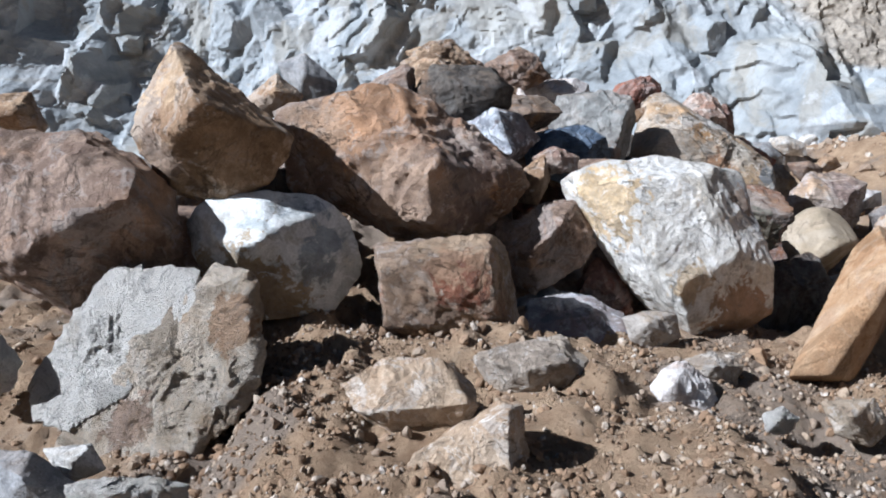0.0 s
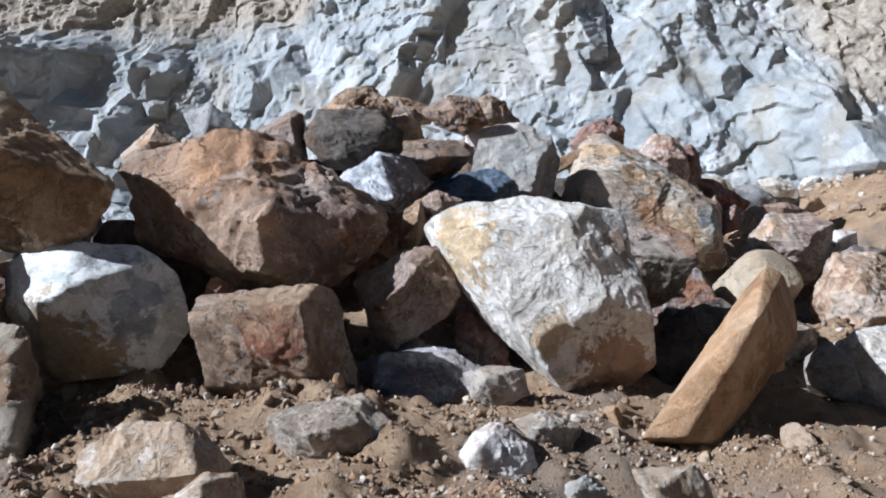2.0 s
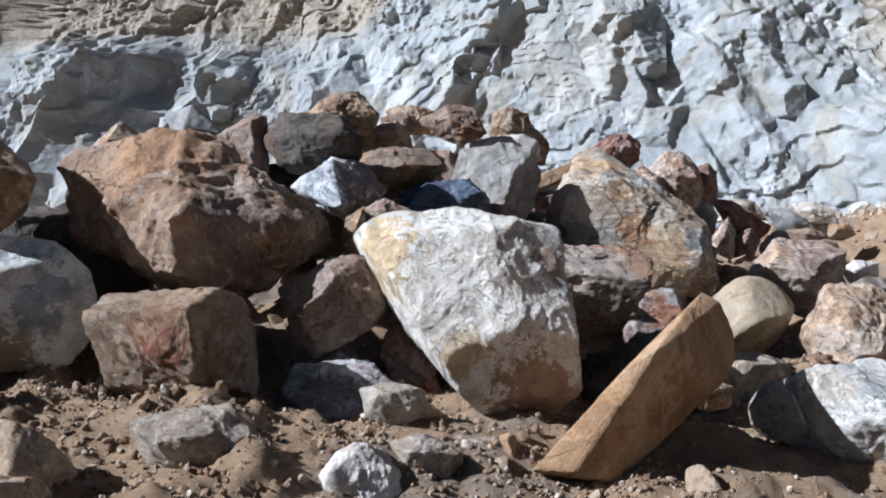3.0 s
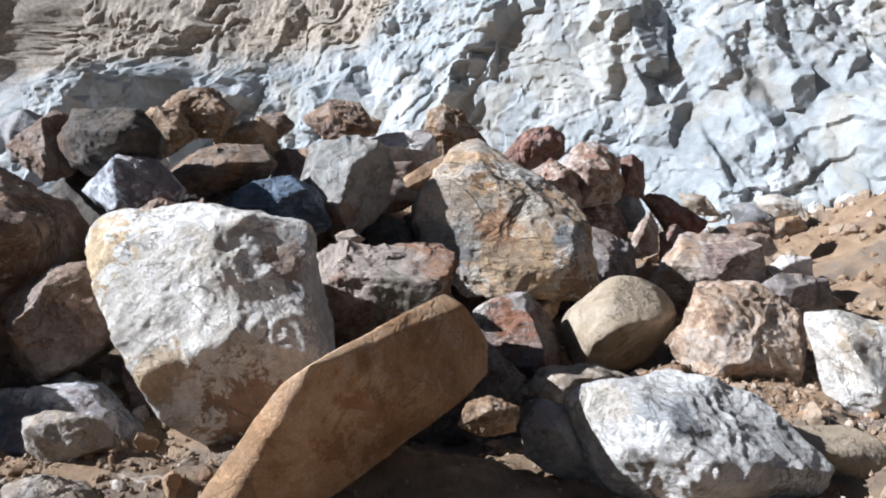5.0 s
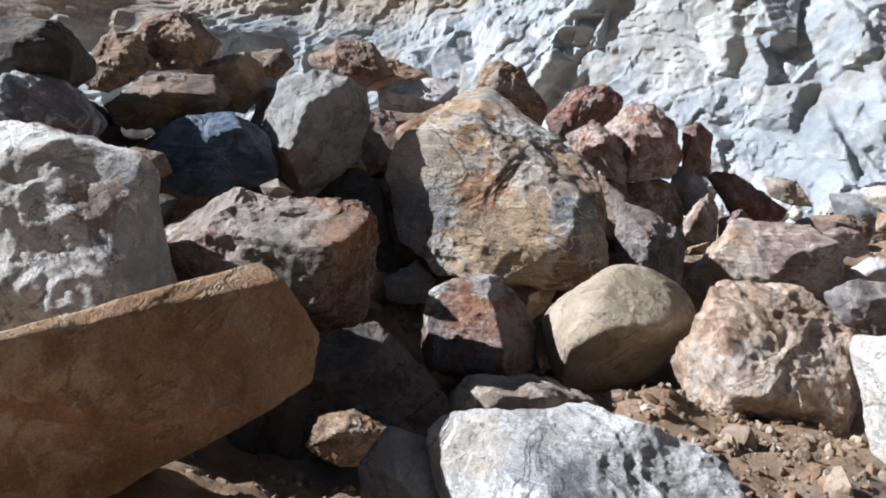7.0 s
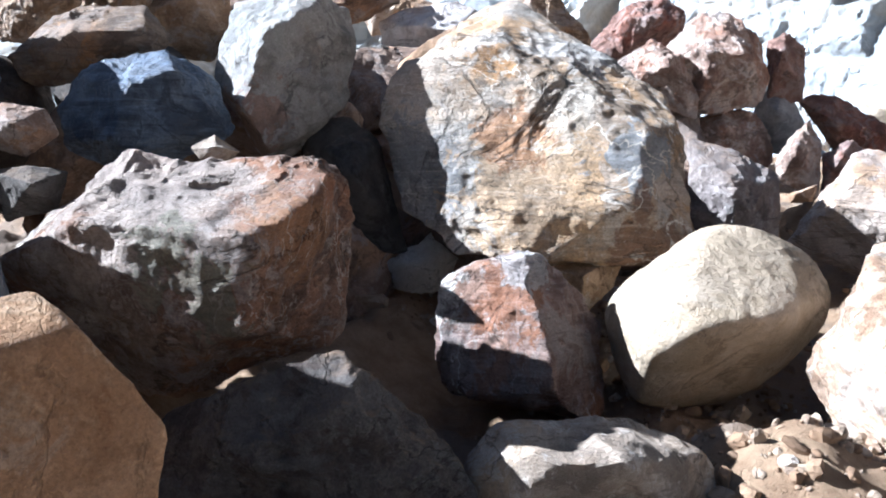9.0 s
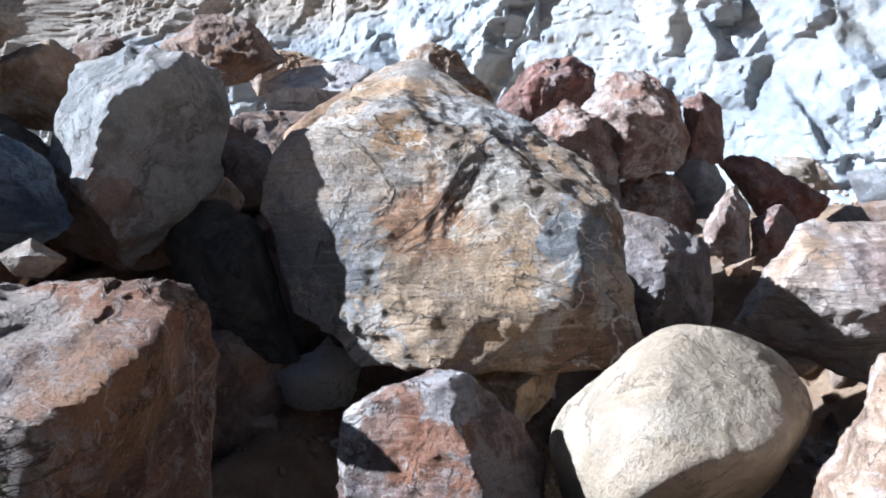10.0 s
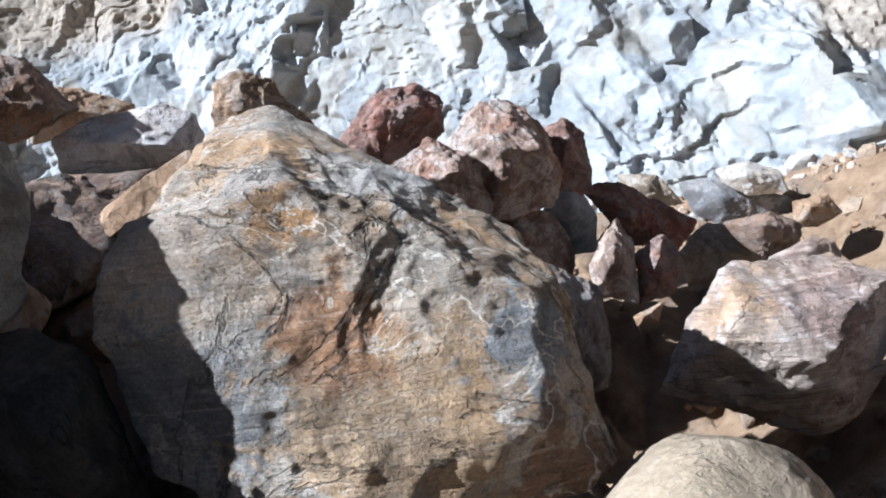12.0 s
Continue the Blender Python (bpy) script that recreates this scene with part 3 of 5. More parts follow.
def relief(x, z):
    """How far the face bulges out: broad swells, steep joints, flat broken faces from metres down to a hand's width."""
    p = np.stack([x, 0 * x, z], 1)
    wx, wz = 0.12 * fractal(p * 2.6, 3, 29) + 0.55 * fractal(p * 0.55, 3, 21), 0.12 * fractal(p * 2.6 + 20.0, 3, 30) + 0.55 * fractal(p * 0.55 + 40.0, 3, 22)
    total = 1.3 * fractal(p * 0.16, 2, 11)
    for turn, step, tall, seed in ((0.5, 3.6, 0.42, 12), (1.25, 1.9, 0.14, 42)):
        a, c = math.cos(turn), math.sin(turn)
        total = total + tall * planes((x * a + z * c + wx) / step, (z * a - x * c + wz) / step * 0.7, seed)
    rng = np.random.default_rng(77)
    for i in range(90):
        x0, z0, size = rng.uniform(-24, 15), rng.uniform(2, 13), rng.uniform(0.5, 2.0)
        lean = rng.normal(0.35 if x0 < -1 else -0.45, 0.25)
        total = total + tooth(x + 0.35 * wx, z, x0, z0, lean, size, size * rng.uniform(0.1, 0.5), size * rng.uniform(0.1, 0.28), size * rng.uniform(1.0, 2.2))
    # the large joints that stand out: a shaded face and its bright edge, two smooth lit walls, a leaning seam
    for x0, z0, lean, rise, drop, tall, reach in ((-17.0, 6.8, 0.25, 2.5, 3.0, 2.1, 3.6), (-12.9, 7.2, 0.25, 0.35, 1.2, 0.8, 2.4), (-2.5, 8.0, 0.45, 1.3, 0.7, 0.65, 2.6),
                                                  (-7.0, 8.0, -0.3, 1.6, 0.7, 0.65, 2.4), (2.6, 7.2, -0.5, 0.8, 0.5, 0.7, 2.0), (5.4, 6.0, -0.4, 2.0, 0.7, 0.5, 2.4), (9.0, 4.4, -0.3, 1.6, 1.2, 1.1, 1.6)):
        total = total + tooth(x + 0.25 * wx, z, x0, z0, lean, rise, drop, tall, reach)
    return total


def breaks(x, z):
    """The small broken faces, ledges and grit over the whole rock face, rough in some places and sheer in others."""
    p = np.stack([x, 0 * x, z], 1)
    wx, wz = fractal(p * 1.7, 3, 29), fractal(p * 1.7 + 20.0, 3, 30)
    crisp = np.clip(0.7 + 1.1 * fractal(p * 0.3 + 9.0, 3, 24), 0.22, 1.3)
    q = np.stack([x + 0.45 * z + 0.22 * wx, 0 * x, (z - 0.35 * x) * 0.55 + 0.22 * wz], 1)
    total = crisp * (0.18 * facets(q * 1.5, 63, 0.7, 0.55) + 0.13 * facets(q * 3.4, 83, 0.7, 0.55) + 0.06 * facets(q * 7.5, 93, 0.7, 0.55))
    for rate, deep, seed in ((0.9, 0.20, 26), (2.3, 0.055, 46)):
        ledge = (z * rate + 0.2 * rate * x + 1.3 * fractal(p * 0.45 * rate, 4, seed, 0.6)) % 1.0
        total = total - deep * np.minimum(ledge, (1 - ledge) * 6) * np.clip(0.3 + 1.5 * fractal(p * 0.35 + 5.0, 2, seed + 1), 0, 1)
    return total + crisp * 0.045 * fractal(p * 5.0, 3, 28, 0.6)


out = relief(cx, cz).reshape(len(zs), len(xs))
# broken blocks jut out of the face and hollows are torn into it, each with a flat tilted front and sloping sides
rng = np.random.default_rng(31)
for i in range(900):
    x, z = rng.uniform(-24, 16.5), rng.uniform(0.6, 14.0)
    size = 0.2 * (0.9 / 0.2) ** (rng.uniform() ** 1.5)
    wide, tall, turn = size * rng.uniform(0.25, 0.6), size * rng.uniform(0.4, 1.1), rng.normal(0.3 if x < -1 else -0.4, 0.4)
    tx, tz = rng.normal(0, 0.16, 2)
    reach = size * 1.6
    i0, i1 = np.searchsorted(xs, (x - reach, x + reach))
    k0, k1 = np.searchsorted(zs, (z - reach, z + reach))
    if i1 - i0 < 2 or k1 - k0 < 2:
        continue
    dx, dz = xs[None, i0:i1] - x, zs[k0:k1, None] - z
    u, v = dx * math.cos(turn) + dz * math.sin(turn), dz * math.cos(turn) - dx * math.sin(turn)
    over = np.maximum(np.maximum(np.abs(u + 0.3 * v) - wide, np.abs(v - 0.2 * u) - tall), 0)
    here = float(out[(k0 + k1) // 2, (i0 + i1) // 2])
    front = here + tx * dx + tz * dz
    if i % 5 < 3:
        out[k0:k1, i0:i1] = np.maximum(out[k0:k1, i0:i1], front + 0.04 * size - 1.2 * over)
    else:
        out[k0:k1, i0:i1] = np.minimum(out[k0:k1, i0:i1], front - 0.02 * size + 1.2 * over)
out = out.ravel() + breaks(cx, cz)
rim = 16.0 + 0.8 * value_noise(np.stack([cx * 0.25, 0 * cx, 0 * cx], 1), 51) + 12.0 * np.clip((cx + 26) / 5, 0, 1)
cy = cliff_base(cx, cz) - out
height = np.minimum(cz, rim)
cy = cy + np.clip(cz - rim, 0, None) * 2.0

face = mesh_of("quarry_face", np.stack([cx, cy, height], 1), quads, CLIFF)
top_edge = np.interp(cx, [-75, -20, -14, -6.5, -4.5, 0, 40], [7.5, 9.0, 9.8, 9.6, 12.5, 17.0, 18.0])
side = np.interp(cz, [0, 4.6, 5.2, 8, 10, 20], [13.5, 12.5, 9.2, 8.7, 8.5, 8.5])
worn = np.clip(0.5 + (cz - top_edge) * 0.35, 0, 1)
worn = np.maximum(worn, np.clip(0.5 + (cx - side) * 0.35, 0, 1))
face.set_sharp_from_angle(angle=radians(32))
layer = face.attributes.new("weathered", "FLOAT", "POINT")
layer.data.foreach_set("value", worn.astype(np.float32))
cliff = new("quarry_face", face)
tagged(cliff, "pale blue-grey blasted rock face with brown weathered top", "rock face", kind="structure")

# ---- boulders ----
boulder("weathered grey-brown boulder with a dark fractured front, leaning on rubble", "brown", (-2.21, 4.08, 1.35), [(43, -58, 0.42), (-96, 29, 0.47), (-110, 8, 0.47), (-163, -65, 0.43), (96, 82, 0.47), (-65, -32, 0.56), (-118, -44, 0.45), (41, 41, 0.45), (147, -2, 0.76), (61, 61, 0.48), (39, -10, 0.50), (-153, 2, 0.66), (38, 12, 0.51), (93, -3, 0.58), (-88, 52, 0.49), (157, -52, 0.58), (-20, 65, 0.54), (-3, 17, 0.70)], 6, 1)
boulder("pointed ochre-brown boulder perched on the pile", "perched", (-1.41, 4.16, 1.87), [(-23, 48, 0.29), (-129, 21, 0.31), (31, 46, 0.28), (-173, 33, 0.37), (93, 31, 0.39), (-97, -44, 0.35), (-65, -34, 0.38), (180, -39, 0.35), (36, -27, 0.40), (141, -70, 0.37), (-41, -15, 0.42), (49, -54, 0.39), (93, -3, 0.38), (57, 7, 0.36), (88, -51, 0.38), (-130, -28, 0.33), (157, -22, 0.42), (-173, 9, 0.38), (-166, -12, 0.38)], 6, 2)
boulder("faceted blue-white boulder with a chipped corner", "chipped", (-1.03, 4.17, 1.17), [(-42, 14, 0.33), (-73, -35, 0.30), (-48, -17, 0.32), (-102, 44, 0.34), (88, -74, 0.34), (-126, -21, 0.35), (178, -23, 0.37), (-59, 48, 0.32), (93, -3, 0.27), (120, -41, 0.34), (83, 58, 0.30), (49, 8, 0.36), (56, -31, 0.37), (112, 78, 0.31), (52, 43, 0.34), (148, 3, 0.41), (-133, 3, 0.39), (180, 45, 0.45), (-156, -56, 0.43), (-173, -57, 0.41)], 6, 3)
boulder("speckled grey granite boulder half sunk in soil", "granite", (-1.71, 3.57, 0.72), [(106, 15, 0.20), (26, -36, 0.17), (-107, 25, 0.11), (77, 41, 0.33), (57, -77, 0.29), (52, -37, 0.18), (173, 29, 0.24), (12, -60, 0.24), (53, -17, 0.21), (-101, 51, 0.27), (93, -3, 0.19), (131, -30, 0.37), (169, 0, 0.36), (-155, -80, 0.38), (67, 29, 0.34), (-163, -11, 0.40), (32, 1, 0.39), (-46, -20, 0.36)], 6, 4)
boulder("tan and grey granite boulder with rusty patches, sunk in soil", "rustgranite", (-1.27, 3.47, 0.63), [(-103, 16, 0.18), (-113, 29, 0.19), (175, 41, 0.24), (17, -45, 0.28), (37, -79, 0.40), (29, -10, 0.27), (93, -3, 0.26), (51, -31, 0.27), (129, 33, 0.28), (-134, -73, 0.53), (110, -46, 0.48), (160, -40, 0.64), (63, 40, 0.38), (58, 4, 0.29), (-64, -8, 0.37), (30, 20, 0.40), (-107, -15, 0.41), (-28, 20, 0.48)], 6, 5)
boulder("small grey granite stone in a shaded hollow", "granite", (-2.26, 3.47, 0.65), [(-121, 3, 0.12), (22, -74, 0.13), (45, 32, 0.10), (-76, -39, 0.16), (-150, 2, 0.11), (110, 73, 0.13), (161, -1, 0.18), (35, -20, 0.11), (53, 6, 0.11), (144, -13, 0.20), (-98, 53, 0.17), (-8, 38, 0.18), (-20, -15, 0.19)], 5, 6)
boulder("dark blue-grey stone in shade on the soil", "bluegrey", (-1.58, 2.56, 0.33), [(-86, -25, 0.15), (-63, -80, 0.18), (-115, 3, 0.15), (86, 61, 0.14), (53, 37, 0.12), (121, -17, 0.22), (138, -2, 0.22), (59, 15, 0.14), (38, -1, 0.17), (-153, 2, 0.19), (-86, 71, 0.21), (-36, 7, 0.25), (-6, 48, 0.20)], 6, 7)
boulder("small white broken stone on the soil", "white", (-1.45, 2.71, 0.41), [(104, 67, 0.06), (-118, -17, 0.07), (-151, -32, 0.07), (7, -68, 0.07), (-65, -38, 0.08), (44, 23, 0.07), (-103, 68, 0.08), (121, 12, 0.10), (63, -18, 0.08), (-24, 27, 0.11)], 5, 8)
boulder("flat grey stone lying in the soil", "granite", (-1.10, 2.38, 0.38), [(-87, -31, 0.10), (-84, -78, 0.11), (104, 64, 0.07), (-115, 3, 0.14), (111, -17, 0.14), (-56, 4, 0.17), (37, -4, 0.17), (119, -3, 0.14), (-131, 81, 0.10), (76, 58, 0.08), (68, 15, 0.12), (-45, 71, 0.13), (-164, 1, 0.20)], 6, 9)
boulder("large rust-brown boulder with an arched crest", "arched", (-0.24, 4.91, 1.65), [(-50, 45, 0.41), (126, -8, 0.59), (-113, -9, 0.56), (148, 75, 0.54), (157, -70, 0.40), (-96, 39, 0.48), (-50, -7, 0.58), (5, 58, 0.39), (48, 55, 0.44), (78, -73, 0.42), (-128, -55, 0.50), (27, -54, 0.52), (-107, -78, 0.45), (18, -6, 0.64), (179, -12, 0.80), (42, -29, 0.61), (-43, -34, 0.61), (21, 29, 0.56), (81, 2, 0.62), (92, -19, 0.58), (91, -2, 0.55)], 6, 10)
boulder("blocky reddish-brown boulder with a flat top", "redface", (0.03, 4.20, 0.95), [(-103, -31, 0.29), (-92, -5, 0.34), (113, 16, 0.32), (161, -13, 0.40), (-104, 70, 0.31), (105, 74, 0.26), (16, 12, 0.30), (54, -85, 0.27), (-166, -5, 0.45), (-20, 7, 0.32), (-95, -56, 0.27), (175, -6, 0.43), (130, -72, 0.30), (49, -17, 0.34), (-15, 28, 0.34), (-51, -58, 0.32), (93, -3, 0.32), (58, 38, 0.33), (19, 48, 0.35)], 6, 11)
boulder("angular brown stone wedged between boulders", "brown", (0.60, 4.85, 1.16), [(-68, -25, 0.20), (123, 1, 0.23), (150, 55, 0.22), (17, -58, 0.21), (93, -3, 0.26), (12, 25, 0.28), (-125, 44, 0.25), (-118, 21, 0.26), (-36, 26, 0.28), (116, 72, 0.24), (142, -18, 0.25), (63, 34, 0.29), (-137, -15, 0.29), (170, -21, 0.27), (-90, 64, 0.28), (7, -37, 0.24), (152, -59, 0.29), (-115, -28, 0.28)], 6, 12)
boulder("large white quartz boulder with ochre stains, tilted against the pile", "quartz", (1.42, 4.90, 1.15), [(-78, 19, 0.40), (-166, -45, 0.39), (-149, -27, 0.42), (-64, -12, 0.47), (-50, 26, 0.42), (119, 64, 0.53), (157, -31, 0.41), (81, 48, 0.45), (-80, 61, 0.51), (56, 13, 0.44), (96, 1, 0.35), (-66, -50, 0.58), (28, -23, 0.58), (102, -69, 0.58), (67, -30, 0.56), (-130, 19, 0.63), (8, 8, 0.51), (138, -1, 0.51), (3, 79, 0.55), (171, -37, 0.39)], 7, 13)
boulder("broad red-brown boulder with a pale pinkish top", "palecap", (1.80, 5.78, 1.23), [(-92, -41, 0.34), (117, 82, 0.30), (-72, 60, 0.36), (-125, 48, 0.35), (152, 56, 0.40), (55, -71, 0.34), (-154, -57, 0.42), (79, -25, 0.45), (52, -1, 0.44), (4, -22, 0.49), (-166, 47, 0.42), (-19, -65, 0.36), (142, -61, 0.45), (-80, -20, 0.41), (120, 0, 0.51), (24, -1, 0.50), (83, 40, 0.35), (176, -10, 0.66), (-131, -72, 0.39), (27, 31, 0.55)], 7, 514)
boulder("huge layered grey and ochre slab standing upright in the pile", "greatslab", (2.27, 7.49, 1.74), [(-72, 23, 0.39), (166, 11, 0.66), (-137, -87, 0.53), (-33, 54, 0.39), (-176, -58, 0.53), (36, -66, 0.66), (17, 10, 0.63), (53, 9, 0.61), (45, 35, 0.55), (170, -19, 0.61), (123, -68, 0.54), (-160, -13, 0.63), (-101, -10, 0.56), (-93, 60, 0.50), (-156, 37, 0.67), (-26, 13, 0.62), (-64, -18, 0.66), (111, 0, 0.47)], 7, 15)
boulder("angular grey boulder with one pale face", "paleface", (1.215, 7.00, 2.07), [(-108, 11, 0.32), (178, 16, 0.42), (-133, 81, 0.36), (-22, -12, 0.285), (-79, 48, 0.34), (54, -40, 0.26), (-157, -35, 0.32), (26, 67, 0.35), (8, -21, 0.31), (46, -11, 0.26), (-141, 14, 0.32), (60, -22, 0.28), (44, 12, 0.30), (129, -47, 0.42), (2, 18, 0.35), (-129, -33, 0.34), (65, 41, 0.40), (2, -48, 0.35), (120, 0, 0.49)], 6, 16)
boulder("dark blue slaty boulder with glossy cleavage faces", "slate", (0.86, 6.40, 1.84), [(-41, -15, 0.27), (80, -48, 0.23), (67, 16, 0.29), (106, -71, 0.21), (120, 0, 0.26), (179, 79, 0.22), (179, -67, 0.24), (60, 59, 0.26), (-139, 55, 0.22), (175, -18, 0.32), (-76, 48, 0.21), (-29, -54, 0.27), (-91, 1, 0.21), (-141, 24, 0.26), (-89, -44, 0.26), (4, 19, 0.36), (-3, 50, 0.31), (-139, -12, 0.29), (-92, 74, 0.23)], 6, 17)
boulder("pale blue-white angular stone, its shaded side coloured dark", "bluestone", (0.28, 5.81, 1.93), [(-117, 6, 0.27), (-41, 24, 0.25), (-179, 53, 0.24), (125, -8, 0.26), (-136, 43, 0.25), (-140, -48, 0.23), (151, -69, 0.18), (-142, -66, 0.21), (24, 37, 0.22), (36, 76, 0.21), (43, -49, 0.21), (96, 1, 0.27), (55, 47, 0.23), (-17, -44, 0.25), (-40, 67, 0.23), (141, -43, 0.23), (30, -27, 0.23), (179, -53, 0.21)], 6, 18)
boulder("dark grey-brown boulder lying across the crest", "dark", (0.03, 5.87, 2.25), [(104, 89, 0.23), (-79, 50, 0.24), (74, 53, 0.28), (52, -48, 0.23), (96, 1, 0.31), (123, -68, 0.20), (26, 37, 0.29), (-119, -21, 0.25), (-174, 30, 0.33), (-123, 14, 0.28), (173, -45, 0.24), (-87, -20, 0.29), (-51, -46, 0.28), (31, -4, 0.30), (-30, 38, 0.32), (158, 4, 0.36), (-23, -13, 0.36), (-123, -60, 0.23), (-165, 3, 0.36)], 6, 19)
boulder("brown stone with a dark side on the crest", "brown", (-0.54, 5.93, 2.28), [(28, 3, 0.15), (-157, 60, 0.16), (-104, -3, 0.19), (45, 12, 0.19), (-125, 47, 0.18), (-179, -51, 0.17), (-16, 5, 0.23), (68, -67, 0.21), (148, 28, 0.28), (96, 1, 0.29), (123, -55, 0.22), (-114, -32, 0.19), (140, 86, 0.22), (-74, -59, 0.26), (12, 73, 0.24), (-55, 57, 0.27)], 6, 20)
boulder("dark brown banded stone with rusty top", "banded", (0.40, 6.54, 2.18), [(99, -67, 0.14), (-55, 86, 0.17), (-127, 48, 0.17), (-66, 52, 0.18), (-33, -62, 0.20), (-60, -48, 0.21), (174, 71, 0.20), (56, 43, 0.27), (68, -34, 0.22), (120, 0, 0.29), (-95, 35, 0.18), (80, 5, 0.28), (-167, -50, 0.29), (9, 36, 0.36), (-86, -12, 0.25), (14, -30, 0.36), (-163, 9, 0.36), (-140, -26, 0.34), (-114, 64, 0.16)], 6, 21)
boulder("orange-brown splintered stone on the crest", "orange", (-0.22, 6.70, 2.47), [(-95, 18, 0.14), (-128, 30, 0.15), (83, -48, 0.12), (59, 28, 0.19), (120, 0, 0.23), (179, 4, 0.25), (-85, -13, 0.17), (84, 38, 0.22), (71, -33, 0.13), (52, 84, 0.23), (-48, 44, 0.21), (-10, 31, 0.24), (3, -59, 0.18), (-67, -33, 0.19), (124, -67, 0.17), (20, -45, 0.20), (-139, -28, 0.23), (-176, -26, 0.25)], 6, 22)
boulder("tan angular stone on the crest", "ochre", (0.04, 7.56, 2.54), [(-129, 68, 0.18), (157, 14, 0.27), (53, 9, 0.21), (-82, -13, 0.18), (-89, 49, 0.19), (129, -69, 0.19), (67, -38, 0.19), (-162, -44, 0.21), (100, -43, 0.19), (120, 0, 0.26), (71, 23, 0.23), (46, 59, 0.23), (-59, -47, 0.23), (-14, 16, 0.25), (-9, -42, 0.27), (-24, 38, 0.24), (-176, -20, 0.25), (-146, -22, 0.24)], 6, 23)
boulder("dark brown stone behind the crest", "brown", (0.04, 8.01, 2.80), [(-108, 74, 0.10), (65, -45, 0.10), (153, -69, 0.10), (38, 45, 0.13), (-75, 46, 0.11), (79, -7, 0.15), (163, 7, 0.17), (-22, -35, 0.17), (-96, -9, 0.14), (-25, 27, 0.16), (-75, -43, 0.15), (173, -13, 0.15), (-147, -16, 0.13)], 5, 24)
boulder("white and orange flat stone behind the slab", "whitepink", (0.97, 8.78, 2.65), [(-114, 80, 0.15), (74, -68, 0.16), (33, 22, 0.32), (72, -29, 0.28), (-84, 47, 0.21), (-173, -47, 0.24), (-160, -12, 0.28), (111, 0, 0.42), (138, -59, 0.23), (-70, -45, 0.29), (-139, 59, 0.20), (-57, 34, 0.27), (-35, -58, 0.28), (17, 66, 0.24), (-95, -31, 0.30), (-105, -1, 0.31), (-28, 9, 0.38), (-170, 17, 0.34)], 6, 25)
# its near-black colour stands in for the hollow's shade
boulder("brown stone coloured near-black for the shade of its hollow", "black", (0.87, 8.37, 2.35), [(106, -75, 0.14), (22, 69, 0.12), (43, -18, 0.17), (-128, 78, 0.13), (-71, -45, 0.20), (159, -18, 0.19), (-108, -12, 0.18), (65, 22, 0.19), (-153, -19, 0.15), (-29, -10, 0.23), (-41, 47, 0.16), (-84, 46, 0.16)], 6, 26)
boulder("orange-brown jagged stone at the top of the heap", "orange", (0.77, 11.50, 3.32), [(-71, -19, 0.28), (127, -65, 0.33), (22, 37, 0.26), (111, 0, 0.35), (-55, -5, 0.29), (98, -34, 0.35), (157, 2, 0.30), (180, -31, 0.29), (-43, 24, 0.27), (43, 43, 0.29), (41, -5, 0.42), (-165, 62, 0.37), (-98, -15, 0.31), (18, 60, 0.28), (-108, -1, 0.33), (-95, 32, 0.36), (-165, 0, 0.32), (33, -17, 0.48)], 6, 27)
boulder("hollowed rust-brown stone on the crest", "redbrown", (2.13, 10.04, 2.79), [(51, -63, 0.18), (-166, 44, 0.21), (-153, 71, 0.19), (148, -11, 0.30), (-31, -49, 0.23), (61, -39, 0.25), (-82, -22, 0.29), (15, 46, 0.30), (100, 68, 0.30), (111, 0, 0.37), (-97, -14, 0.31), (-81, 50, 0.24), (23, -2, 0.31), (-122, 34, 0.26), (-57, -44, 0.26), (-34, 38, 0.29), (-179, -27, 0.34), (-16, -9, 0.31)], 6, 28)
boulder("red and cream fractured stone on the crest", "redpale", (2.81, 9.38, 2.42), [(-66, -39, 0.30), (103, -69, 0.29), (131, -36, 0.26), (14, 19, 0.24), (-180, 40, 0.27), (174, -24, 0.23), (-55, 40, 0.25), (-126, -23, 0.31), (-116, 28, 0.31), (11, 48, 0.24), (111, 0, 0.29), (26, -27, 0.31), (-14, 12, 0.24), (175, 80, 0.28), (156, 11, 0.27), (43, 0, 0.31), (-23, -15, 0.29), (72, 62, 0.30), (-26, 37, 0.25)], 6, 29)
boulder("reddish knobbly stone beside the slab", "redpale", (2.47, 9.21, 2.30), [(157, -65, 0.15), (-83, -39, 0.21), (16, 20, 0.19), (-173, 59, 0.21), (11, 68, 0.18), (170, -52, 0.14), (152, -3, 0.21), (-17, 19, 0.20), (-103, 38, 0.25), (-98, -33, 0.22), (47, 40, 0.22), (-31, 52, 0.20), (99, -48, 0.23), (23, -12, 0.24), (111, 0, 0.28), (-35, -12, 0.25), (-108, -8, 0.25), (-175, -12, 0.22)], 6, 30)
boulder("dark red upright stone", "redbrown", (3.16, 9.79, 2.43), [(7, 0, 0.11), (150, -4, 0.12), (-29, 1, 0.13), (180, -1, 0.10), (-67, -26, 0.20), (83, -71, 0.23), (-140, -1, 0.17), (26, 13, 0.16), (-180, 71, 0.18), (3, 44, 0.15), (-35, 26, 0.15), (-97, 46, 0.21)], 5, 31)
